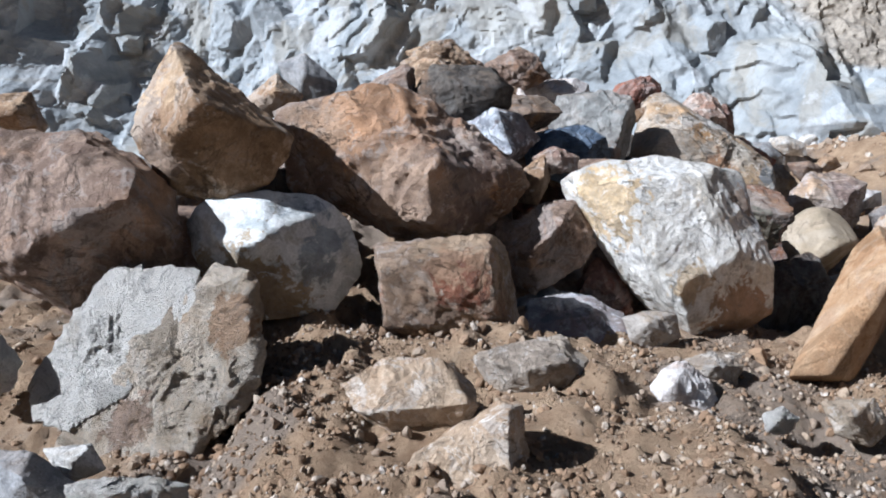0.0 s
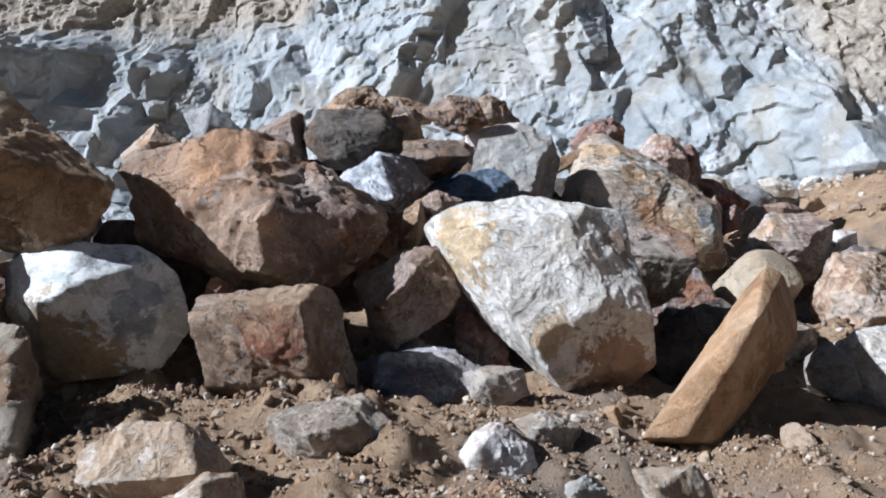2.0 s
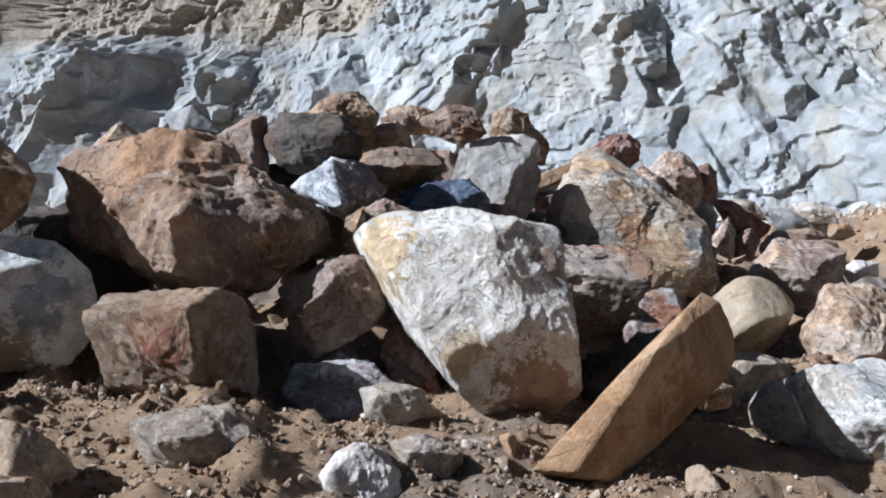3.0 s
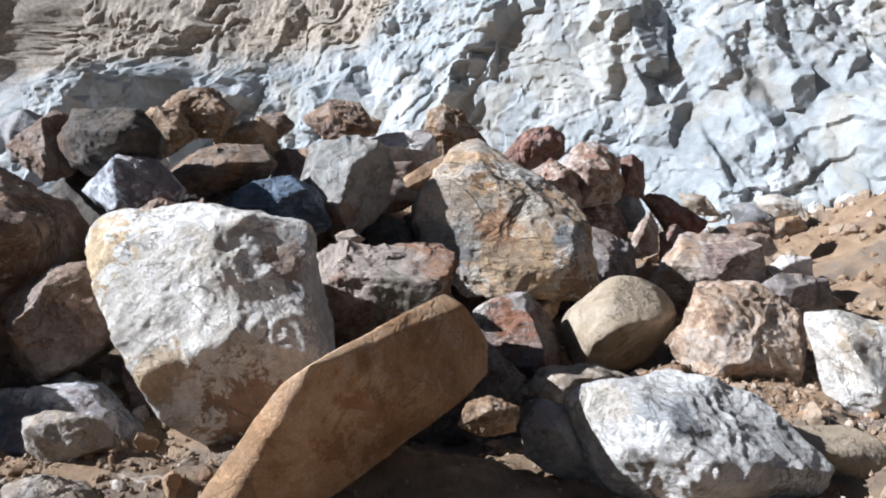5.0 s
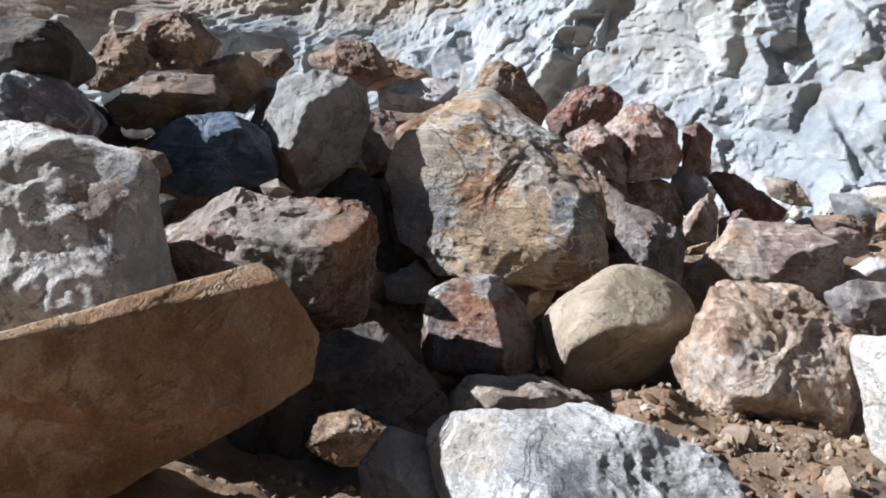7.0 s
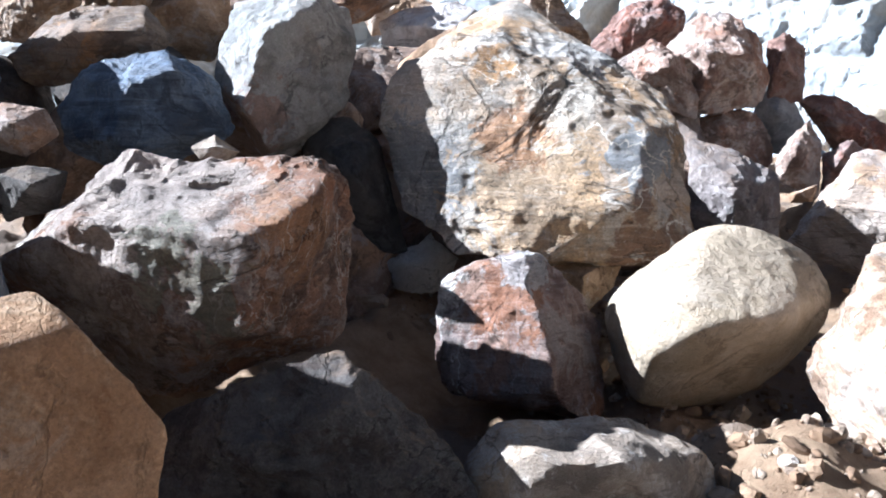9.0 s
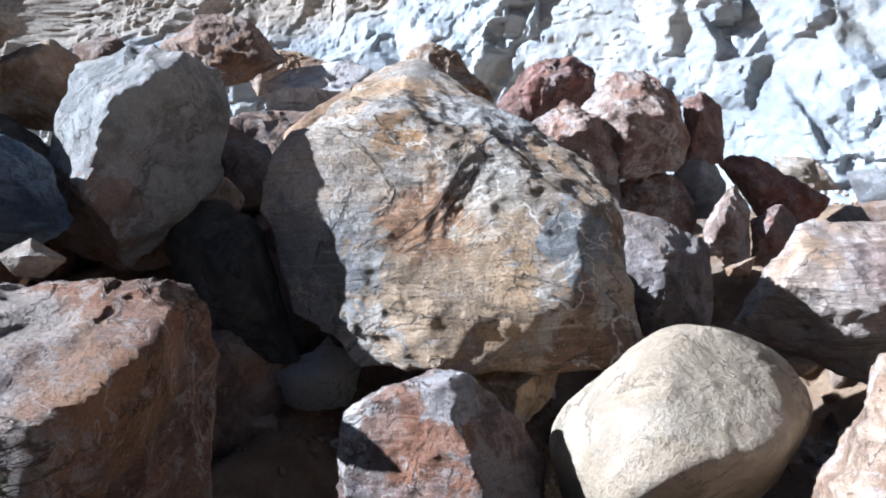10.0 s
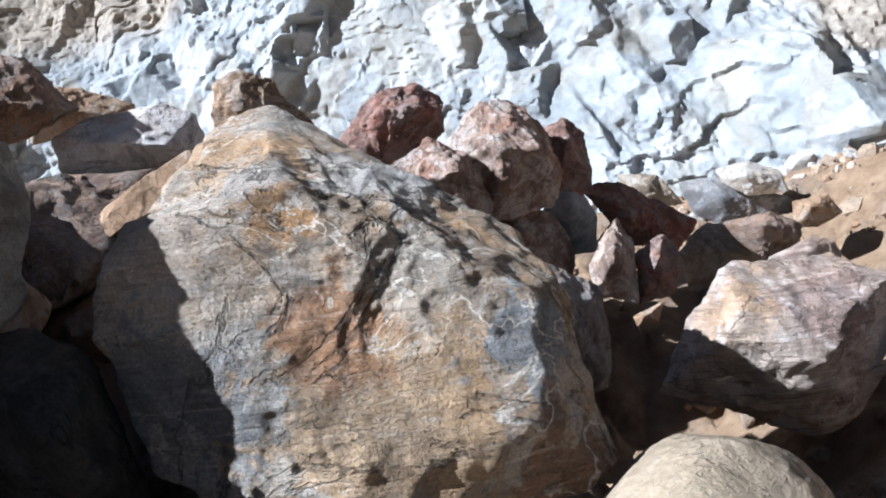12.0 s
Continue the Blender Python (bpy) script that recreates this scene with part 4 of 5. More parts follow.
boulder("pinkish stone with a pale chipped face", "redpale", (2.87, 9.57, 1.92), [(170, 63, 0.20), (162, -64, 0.14), (143, -7, 0.18), (-44, -6, 0.20), (14, 29, 0.19), (-37, 19, 0.19), (-88, -43, 0.19), (28, 76, 0.18), (21, -3, 0.24), (-102, 46, 0.25), (52, 46, 0.22), (-49, 45, 0.20), (94, -41, 0.24), (111, 0, 0.25), (-112, -16, 0.26), (12, -13, 0.26), (179, -21, 0.21)], 6, 32)
boulder("dark purple-grey stone in shade", "bluegrey", (3.13, 9.83, 2.06), [(172, -32, 0.13), (7, 24, 0.13), (11, -10, 0.15), (157, -9, 0.14), (176, 17, 0.15), (-30, 18, 0.15), (-37, -8, 0.17), (159, 70, 0.19), (143, -66, 0.18), (-114, -24, 0.21), (-72, -30, 0.21), (62, 46, 0.21), (111, 0, 0.24), (-76, 43, 0.22), (64, -37, 0.24), (-121, 11, 0.23), (-176, 83, 0.20), (132, -78, 0.20)], 5, 33)
boulder("upright pinkish stone among rubble", "redpale", (3.29, 9.36, 1.78), [(-31, -1, 0.12), (8, 0, 0.11), (155, -59, 0.16), (-84, -35, 0.18), (85, -23, 0.18), (175, 26, 0.09), (-36, 18, 0.14), (10, 26, 0.14), (172, 43, 0.11), (159, 9, 0.10), (172, -12, 0.12), (-146, 25, 0.14), (111, 0, 0.17), (-132, -8, 0.18), (-122, 45, 0.17), (95, 46, 0.19)], 5, 34)
boulder("dark red stone among rubble", "redbrown", (3.54, 9.47, 1.71), [(141, 0, 0.10), (-41, -10, 0.11), (-68, -30, 0.14), (6, -23, 0.12), (82, -79, 0.15), (164, 57, 0.12), (9, 38, 0.14), (-40, 18, 0.13), (174, 3, 0.11), (-137, 3, 0.17), (41, 3, 0.17), (-121, 53, 0.16)], 5, 35)
boulder("purple-grey rounded boulder behind the slab", "purplegrey", (2.96, 9.15, 1.51), [(145, 3, 0.22), (-69, -24, 0.26), (-38, -3, 0.22), (175, -28, 0.24), (15, -7, 0.24), (-115, -2, 0.30), (-106, -17, 0.28), (47, 70, 0.25), (132, -70, 0.33), (76, -31, 0.34), (111, 0, 0.28), (-179, -2, 0.25), (-60, 46, 0.29), (-40, 38, 0.25), (54, 33, 0.29), (91, -86, 0.36), (15, 58, 0.24), (9, 5, 0.24)], 6, 36)
boulder("pinkish boulder with fine dark vertical striations", "striped", (3.85, 8.48, 1.36), [(-112, -37, 0.35), (92, 69, 0.30), (96, 1, 0.37), (-10, -38, 0.36), (131, -57, 0.35), (178, -66, 0.31), (-46, -16, 0.31), (-72, 54, 0.36), (144, 41, 0.30), (128, -19, 0.36), (-5, 5, 0.41), (152, 19, 0.33), (18, -18, 0.46), (13, 53, 0.40), (-69, -39, 0.33), (-159, 31, 0.44), (-81, 20, 0.42), (-30, -68, 0.38), (-111, -46, 0.33)], 6, 37)
boulder("rounded sandy-tan boulder with a dark broken underside", "sandstone", (3.17, 7.10, 1.03), [(-46, -48, 0.28), (163, 46, 0.27), (7, -52, 0.30), (-146, 53, 0.32), (-175, -84, 0.36), (-10, -24, 0.32), (56, 65, 0.35), (78, -70, 0.39), (-137, 26, 0.41), (-50, 47, 0.35), (115, 3, 0.41), (-179, -40, 0.41), (-145, -16, 0.44), (173, -3, 0.36), (33, -31, 0.42), (21, 19, 0.41), (-17, 30, 0.37), (-98, 20, 0.50), (-90, 88, 0.35), (74, 74, 0.33), (-16, -34, 0.30), (-7, 56, 0.37)], 7, 38)
boulder("dark red boulder with white veins and a pale edge", "veined", (2.48, 6.72, 0.96), [(-92, 14, 0.245), (-80, -48, 0.33), (-37, 41, 0.31), (-6, 6, 0.30), (-10, 28, 0.26), (47, 43, 0.25), (39, 2, 0.32), (66, 17, 0.29), (172, -74, 0.26), (120, 0, 0.27), (-166, 0, 0.24), (-132, 0, 0.27), (172, 60, 0.26), (55, -74, 0.34), (-122, 35, 0.31), (116, 51, 0.27), (169, -19, 0.28), (169, 18, 0.26), (-115, 73, 0.30), (-135, -39, 0.32), (-97, -71, 0.27), (74, 74, 0.29)], 6, 39)
boulder("small speckled grey stone at the foot of the slab", "granite", (1.80, 7.26, 1.15), [(-169, 59, 0.10), (153, -85, 0.10), (-101, 47, 0.13), (-66, -49, 0.12), (153, -11, 0.13), (49, 53, 0.13), (39, -26, 0.13), (-16, -16, 0.14), (-21, 38, 0.15), (73, 10, 0.16), (-100, -18, 0.15), (-154, -27, 0.14)], 6, 40)
boulder("flat tan stone under the slab", "ochre", (2.58, 7.30, 1.11), [(142, 73, 0.07), (13, -45, 0.10), (-33, -34, 0.13), (20, -15, 0.12), (-162, -36, 0.10), (-95, 69, 0.12), (82, 40, 0.14), (102, -59, 0.16), (-116, -28, 0.13), (-24, -7, 0.15), (160, 17, 0.14), (111, 0, 0.21), (-128, 20, 0.19)], 6, 41)
# near-black colour in place of the deep shade in this gap
boulder("smooth boulder coloured near-black for the shade of a deep gap", "black", (1.46, 7.16, 1.53), [(-2, 13, 0.24), (44, 13, 0.16), (-150, -13, 0.18), (-107, -4, 0.21), (-62, -31, 0.29), (88, -78, 0.30), (-96, -25, 0.22), (62, 20, 0.18), (-155, -51, 0.23), (149, 77, 0.28), (-176, -28, 0.24), (-82, 36, 0.29), (-152, 5, 0.22), (51, 52, 0.22), (77, -20, 0.27), (111, 0, 0.27), (-25, 38, 0.29), (161, 37, 0.32)], 6, 42)
boulder("dusty brown boulder half buried under the larger ones", "dusty", (2.38, 5.62, 0.74), [(-78, -80, 0.27), (-61, -20, 0.23), (167, 66, 0.22), (104, -60, 0.36), (-164, 40, 0.32), (56, 29, 0.27), (-49, -4, 0.25), (128, 54, 0.24), (120, 0, 0.34), (176, 15, 0.42), (50, 1, 0.36), (-153, -28, 0.49), (-72, 38, 0.29), (-81, 7, 0.30), (65, 49, 0.23), (-140, -6, 0.49), (-29, 25, 0.32), (33, -18, 0.44)], 7, 43)
boulder("flat grey-brown stone with dusty soil on it", "greybrown", (2.98, 6.01, 0.69), [(-33, -76, 0.15), (128, 70, 0.14), (-59, -37, 0.17), (108, 55, 0.17), (63, 60, 0.19), (154, -18, 0.28), (120, 0, 0.30), (180, 37, 0.22), (72, -52, 0.29), (-59, 79, 0.19), (44, 24, 0.31), (-13, 61, 0.23), (-24, 3, 0.28), (167, 0, 0.27), (-106, 0, 0.30), (-122, 30, 0.30), (-161, 0, 0.29), (25, 6, 0.36)], 6, 44)
boulder("cream and brown knobbly boulder", "creambrown", (3.89, 6.88, 0.91), [(-56, 10, 0.44), (-10, 0, 0.40), (-52, 36, 0.37), (14, 12, 0.46), (29, 47, 0.38), (116, 70, 0.37), (-73, -51, 0.36), (-137, -15, 0.40), (135, -79, 0.37), (69, -13, 0.55), (131, 32, 0.34), (150, 9, 0.30), (-74, 62, 0.41), (171, 22, 0.32), (150, -59, 0.34), (169, -22, 0.31), (110, 0, 0.36), (-151, 18, 0.42), (-80, -2, 0.50), (-131, -72, 0.37), (-98, -61, 0.36)], 7, 45)
boulder("white upright quartz stone", "white", (4.64, 6.51, 0.80), [(129, -5, 0.21), (-51, 23, 0.21), (-2, 41, 0.23), (-50, -2, 0.25), (-78, -47, 0.31), (103, -81, 0.33), (-137, -16, 0.34), (98, 2, 0.31), (151, -55, 0.27), (158, -11, 0.25), (-5, 6, 0.33), (-121, -45, 0.31), (88, 72, 0.29), (39, 49, 0.28), (66, -31, 0.44), (-58, 47, 0.27), (-93, 54, 0.37), (9, 70, 0.26)], 6, 46)
boulder("smooth tan stone lying low in soil", "sandstone", (4.20, 5.38, 0.52), [(-82, -33, 0.17), (-50, 74, 0.13), (-43, -85, 0.18), (117, 67, 0.16), (163, -39, 0.14), (123, -51, 0.19), (-40, 46, 0.17), (-55, 5, 0.19), (38, 40, 0.20), (159, -19, 0.16), (-122, -34, 0.20), (98, 2, 0.24), (125, 24, 0.19), (-2, 3, 0.26), (-116, 69, 0.25), (-136, -15, 0.26), (-10, 13, 0.23)], 6, 47)
boulder("white and grey veined boulder, low and broad", "shadowpatched", (3.53, 5.13, 0.60), [(-65, -52, 0.33), (-54, -86, 0.36), (-105, -39, 0.36), (-45, 46, 0.34), (83, -58, 0.50), (129, 62, 0.28), (-56, -14, 0.46), (110, 0, 0.40), (-176, -51, 0.36), (29, 39, 0.36), (59, 67, 0.28), (-71, 68, 0.33), (172, -16, 0.36), (-109, 46, 0.42), (21, -11, 0.57), (-141, -16, 0.42), (-1, -32, 0.55), (-92, -3, 0.50), (141, 9, 0.43), (-158, 25, 0.53), (153, 12, 0.41)], 7, 48)
boulder("smooth blue-grey stone beside a white boulder", "bluegrey", (3.02, 4.97, 0.62), [(-81, -34, 0.13), (27, 28, 0.11), (-157, -71, 0.12), (-14, 26, 0.14), (158, -6, 0.13), (172, 32, 0.14), (63, 36, 0.13), (24, 12, 0.14), (-29, 4, 0.16), (-99, -30, 0.13), (-164, -55, 0.11), (84, 67, 0.15), (110, 0, 0.18), (-123, 25, 0.19), (91, -42, 0.21), (-119, -8, 0.16), (-41, 58, 0.19), (-170, -9, 0.13)], 6, 49)
boulder("flat grey-blue stone in shade", "bluegrey", (0.58, 4.93, 0.60), [(148, 63, 0.23), (-150, -84, 0.19), (43, 50, 0.21), (123, 6, 0.29), (-88, -37, 0.19), (-119, 52, 0.28), (-64, -12, 0.24), (96, 1, 0.30), (-16, 52, 0.28), (71, -47, 0.29), (-109, -5, 0.27), (30, -9, 0.33), (-107, 17, 0.29), (130, -5, 0.32), (17, -23, 0.36), (-172, -11, 0.42), (37, 33, 0.26)], 6, 50)
boulder("dark red stone behind a white boulder", "redbrown", (0.97, 5.03, 0.85), [(129, -17, 0.16), (138, -84, 0.18), (19, 12, 0.14), (-88, -29, 0.16), (30, 50, 0.14), (47, 24, 0.15), (-49, 8, 0.16), (175, 27, 0.15), (-55, 29, 0.17), (150, -9, 0.14), (-129, -9, 0.15), (-126, 16, 0.17), (-174, -11, 0.13)], 6, 51)
boulder("tilted stone with soil on top and white edges", "sandgrey", (-0.14, 3.07, 0.56), [(-89, 48, 0.21), (72, 64, 0.18), (13, -32, 0.23), (40, 37, 0.21), (101, 48, 0.19), (-28, -37, 0.24), (-176, -61, 0.17), (144, 53, 0.20), (-169, -39, 0.17), (-120, 45, 0.23), (93, -3, 0.22), (43, -48, 0.24), (-134, -50, 0.17), (-9, 43, 0.26), (-132, -85, 0.20), (-82, -35, 0.19), (143, -7, 0.25), (3, 5, 0.28)], 6, 52)
boulder("grey-brown angular stone in the soil", "greybrown", (0.47, 3.61, 0.57), [(121, 64, 0.16), (-75, -30, 0.17), (-7, -69, 0.19), (78, 44, 0.17), (-139, -84, 0.15), (-104, -41, 0.17), (25, 44, 0.20), (-111, 61, 0.21), (93, -3, 0.22), (170, -37, 0.21), (176, -54, 0.18), (-29, 48, 0.22), (137, -66, 0.18), (17, 22, 0.24), (128, 12, 0.23), (-131, -19, 0.24), (46, -32, 0.27), (-42, 11, 0.25), (-167, 17, 0.35), (-83, 70, 0.20)], 6, 53)
boulder("tan-topped stone with a grey broken side, set in soil", "sandgrey", (0.14, 2.72, 0.42), [(-107, 8, 0.17), (-47, -80, 0.22), (142, 52, 0.13), (126, 17, 0.17), (-79, -39, 0.19), (-104, -9, 0.18), (64, -36, 0.24), (11, 2, 0.19), (171, -47, 0.30), (93, -3, 0.22), (-170, 59, 0.17), (-26, 5, 0.22), (-119, 23, 0.19), (107, 61, 0.18), (50, 20, 0.22), (-174, -35, 0.31), (164, 33, 0.19), (3, 85, 0.26), (-13, -42, 0.27)], 6, 54)
boulder("small white and purplish stone in the soil", "whitepink", (1.16, 3.65, 0.46), [(-87, -29, 0.14), (-54, 14, 0.15), (-135, -86, 0.14), (4, 23, 0.16), (15, 46, 0.14), (133, -12, 0.13), (173, -63, 0.13), (-111, -32, 0.15), (-50, 38, 0.16), (149, 28, 0.12), (62, -26, 0.22), (128, 55, 0.13), (73, 44, 0.15), (93, -3, 0.18), (-160, 29, 0.19), (-124, 66, 0.19), (-143, -6, 0.19), (164, -10, 0.14)], 6, 55)
boulder("small rounded grey stone under a boulder", "greybrown", (1.14, 4.21, 0.71), [(-72, -30, 0.11), (127, 64, 0.09), (-54, 12, 0.12), (-7, -64, 0.11), (59, 72, 0.09), (166, -67, 0.10), (-103, -38, 0.12), (159, -18, 0.12), (3, 13, 0.14), (124, 16, 0.11), (88, -63, 0.12), (-135, -8, 0.16), (-65, 59, 0.12), (-125, 63, 0.13), (93, -3, 0.14), (53, 35, 0.13)], 5, 56)
boulder("small grey-brown stone in the soil", "greybrown", (1.38, 3.85, 0.54), [(-88, -38, 0.10), (121, 62, 0.09), (-68, -85, 0.09), (25, 62, 0.09), (121, -18, 0.09), (-130, -20, 0.13), (-56, -6, 0.11), (-47, 50, 0.11), (-125, 65, 0.12), (-8, -21, 0.13), (45, 21, 0.14), (165, -30, 0.11)], 6, 57)
boulder("small grey stone on the soil", "granite", (1.52, 3.29, 0.43), [(128, 54, 0.05), (-103, -81, 0.05), (-92, -44, 0.06), (-53, -17, 0.06), (13, 53, 0.06), (-21, -32, 0.06), (-42, 42, 0.07), (127, -10, 0.06), (-165, 66, 0.07), (-150, -10, 0.09), (27, 9, 0.10), (159, -13, 0.06)], 5, 58)
boulder("brownish stone on the soil", "sand", (1.88, 3.32, 0.42), [(101, 64, 0.09), (114, -1, 0.09), (-55, 16, 0.10), (-104, 72, 0.13), (-66, -17, 0.09), (174, -69, 0.08), (-7, 27, 0.11), (-111, -42, 0.10), (126, -16, 0.09), (-27, -45, 0.11), (-149, -20, 0.14), (157, -23, 0.10), (23, -8, 0.17)], 5, 59)
boulder("brown stone behind a larger boulder", "ochre", (-3.51, 5.55, 2.12), [(115, -78, 0.17), (-82, -41, 0.23), (-96, 2, 0.22), (-88, 48, 0.18), (91, -49, 0.19), (-126, 80, 0.14), (144, 79, 0.16), (46, 18, 0.24), (-164, -9, 0.41), (80, 39, 0.22), (100, -2, 0.28), (53, -18, 0.24), (140, 39, 0.33), (-27, 24, 0.36), (-149, 3, 0.38), (-43, -25, 0.36), (48, -33, 0.27)], 6, 60)
boulder("tan stone on the crest", "ochre", (-1.41, 5.62, 2.21), [(-164, 51, 0.12), (108, -78, 0.11), (18, 49, 0.18), (29, -42, 0.14), (-126, 38, 0.14), (136, -7, 0.21), (50, 2, 0.20), (-91, -37, 0.18), (-43, 38, 0.22), (-50, -26, 0.22), (-111, -14, 0.19), (139, -30, 0.20), (-175, -36, 0.18)], 5, 61)
boulder("dark grey stone on the crest", "bluegrey", (-1.34, 6.63, 2.52), [(12, 49, 0.15), (100, -74, 0.18), (135, -18, 0.19), (-173, 73, 0.21), (-123, -10, 0.20), (-90, -31, 0.22), (46, 17, 0.21), (26, -23, 0.22), (-50, 35, 0.19), (-175, -21, 0.18), (-103, 36, 0.21), (-58, -6, 0.24)], 5, 62)
boulder("orange-tan stone on the crest", "orange", (-0.20, 7.18, 2.75), [(101, -72, 0.18), (-87, -31, 0.23), (157, -46, 0.22), (7, 44, 0.22), (74, -41, 0.22), (-179, 54, 0.20), (-172, 76, 0.18), (-108, -17, 0.25), (19, -15, 0.28), (-61, 28, 0.22), (-64, -6, 0.25), (65, 54, 0.24), (93, -3, 0.27), (134, -2, 0.27), (-113, 30, 0.22), (-97, 44, 0.20)], 6, 63)
boulder("brown stone on the crest", "brown", (0.56, 8.42, 2.88), [(145, -60, 0.16), (176, 62, 0.19), (4, 30, 0.23), (36, -59, 0.22), (93, -50, 0.19), (-57, 21, 0.22), (-10, 83, 0.18), (-74, -25, 0.25), (-108, 33, 0.22), (157, -41, 0.19), (-103, -32, 0.23), (43, 44, 0.24), (93, -3, 0.27), (134, 16, 0.26), (-78, 42, 0.20), (-112, -16, 0.24)], 6, 64)
boulder("narrow tan stone wedged upright", "ochre", (0.54, 5.30, 1.58), [(-171, 12, 0.07), (21, -26, 0.07), (19, 11, 0.09), (-127, 7, 0.10), (-177, 53, 0.11), (116, -25, 0.14), (-87, -24, 0.13), (-38, -22, 0.12), (67, 34, 0.15), (101, -37, 0.13), (-29, 11, 0.13), (-108, 32, 0.13), (137, -80, 0.15)], 5, 65)
boulder("reddish flat stone wedged in a gap", "redpale", (0.71, 5.48, 1.73), [(60, -78, 0.08), (15, 68, 0.08), (-174, 60, 0.10), (20, -15, 0.13), (137, -29, 0.12), (-80, -38, 0.13), (46, 33, 0.14), (-111, -23, 0.13), (-177, -42, 0.11), (-54, 48, 0.12), (-115, 38, 0.13), (-52, -6, 0.15)], 5, 66)
boulder("purple-grey stone behind pale boulders", "purplegrey", (4.45, 8.25, 1.20), [(50, 81, 0.16), (-61, -25, 0.20), (163, -59, 0.16), (11, -66, 0.21), (-48, 5, 0.20), (166, -22, 0.18), (4, 8, 0.26), (158, 58, 0.18), (110, -58, 0.21), (67, 44, 0.25), (-58, 51, 0.20), (-86, -33, 0.22), (145, 11, 0.20), (110, 0, 0.27), (-110, -14, 0.29), (-104, 44, 0.28)], 6, 67)
boulder("small reddish-brown stone in the gap", "brown", (1.05, 5.72, 1.68), [(34, 85, 0.07), (-161, -74, 0.08), (67, -47, 0.09), (107, -58, 0.10), (-125, 58, 0.08), (58, 19, 0.11), (80, 50, 0.11), (-133, -18, 0.11), (-76, -50, 0.12), (-47, 59, 0.11), (-18, -46, 0.16), (-94, -7, 0.12), (-88, 35, 0.11), (-152, 25, 0.15), (120, 0, 0.21), (-6, 23, 0.18)], 6, 68)
boulder("dark stone in the gap", "dark", (1.16, 5.70, 1.47), [(71, -70, 0.08), (58, -14, 0.09), (-134, 80, 0.07), (-96, -8, 0.11), (62, 79, 0.07), (-129, -13, 0.09), (-43, -53, 0.13), (-170, -13, 0.14), (78, 20, 0.11), (176, -24, 0.15), (-79, 55, 0.10), (9, -12, 0.16), (-36, 63, 0.11)], 6, 69)
boulder("small flat grey-brown stone between boulders", "greybrown", (1.57, 6.13, 1.61), [(44, 57, 0.05), (-137, 61, 0.05), (166, -81, 0.04), (56, -50, 0.05), (2, 53, 0.07), (-73, -57, 0.06), (-103, 49, 0.06), (72, 16, 0.08), (177, -19, 0.09), (-15, -39, 0.09), (-102, -25, 0.07), (-178, -32, 0.07), (-143, -35, 0.05)], 5, 70)
boulder("long smooth tan block tipped up on the soil", "tan", (2.40, 4.38, 0.84), [(171, 40, 0.16), (-34, -18, 0.14), (-26, 10, 0.20), (145, 10, 0.19), (126, -12, 0.21), (44, -61, 0.17), (-61, -16, 0.30), (-113, 13, 0.49), (-40, 51, 0.32), (-100, -66, 0.52), (-171, 58, 0.24), (90, 26, 0.47), (92, 5, 0.42), (71, -15, 0.43), (-97, 6, 0.47), (60, 39, 0.57)], 7, 71)
boulder("tan and brown flat stone on the crest", "ochre", (-0.45, 10.78, 3.42), [(106, -68, 0.19), (19, 68, 0.17), (98, -38, 0.24), (-71, -29, 0.24), (-177, -32, 0.30), (113, 0, 0.29), (-105, 83, 0.16), (-62, -49, 0.25), (80, 70, 0.20), (-53, 33, 0.18), (-102, -18, 0.30), (53, -7, 0.38), (157, -3, 0.34), (-148, 69, 0.23), (-69, 49, 0.18), (44, -23, 0.40), (-33, -14, 0.36), (-90, 38, 0.25)], 6, 72)
boulder("pale cream angular stone on rubble", "sand", (4.09, 10.50, 1.69), [(3, 37, 0.19), (-90, -29, 0.18), (96, 1, 0.22), (156, -7, 0.20), (129, -67, 0.22), (-64, -29, 0.19), (149, 48, 0.18), (130, 14, 0.18), (8, -53, 0.24), (-43, 28, 0.18), (81, -49, 0.24), (-131, -4, 0.24), (38, 43, 0.21), (-133, 42, 0.23), (143, -80, 0.23), (75, 73, 0.20), (-69, 36, 0.19), (12, 71, 0.21)], 5, 73)
boulder("dark red hollowed stone in shade", "redbrown", (3.58, 10.07, 2.02), [(163, -32, 0.15), (148, -69, 0.16), (-1, 56, 0.11), (-69, -13, 0.21), (135, -4, 0.21), (-95, -39, 0.22), (144, 73, 0.22), (96, 1, 0.27), (83, -51, 0.24), (10, -29, 0.29), (-144, -29, 0.23), (-56, 35, 0.15), (-100, 37, 0.28), (0, -40, 0.29)], 6, 74)
boulder("pale tan flat stone beyond the heap", "sand", (3.84, 11.41, 2.24), [(23, 83, 0.12), (-2, 35, 0.13), (153, -63, 0.09), (102, -79, 0.12), (122, 4, 0.14), (-58, 15, 0.14), (132, -11, 0.13), (-79, 43, 0.15), (-83, -30, 0.14), (52, -4, 0.23), (-103, -37, 0.13), (-117, -12, 0.17), (166, -18, 0.14)], 5, 75)
boulder("bright white stone on the earth bank", "white", (4.84, 12.20, 2.27), [(105, -79, 0.13), (143, 80, 0.14), (-7, 66, 0.13), (151, -52, 0.12), (118, -55, 0.14), (-87, -38, 0.18), (-65, 4, 0.18), (1, 7, 0.26), (-65, 33, 0.16), (34, 42, 0.22), (96, 1, 0.24), (154, -19, 0.18), (125, 38, 0.19), (-95, 46, 0.19), (-111, -39, 0.19), (-10, 16, 0.24), (-118, -9, 0.26)], 5, 76)
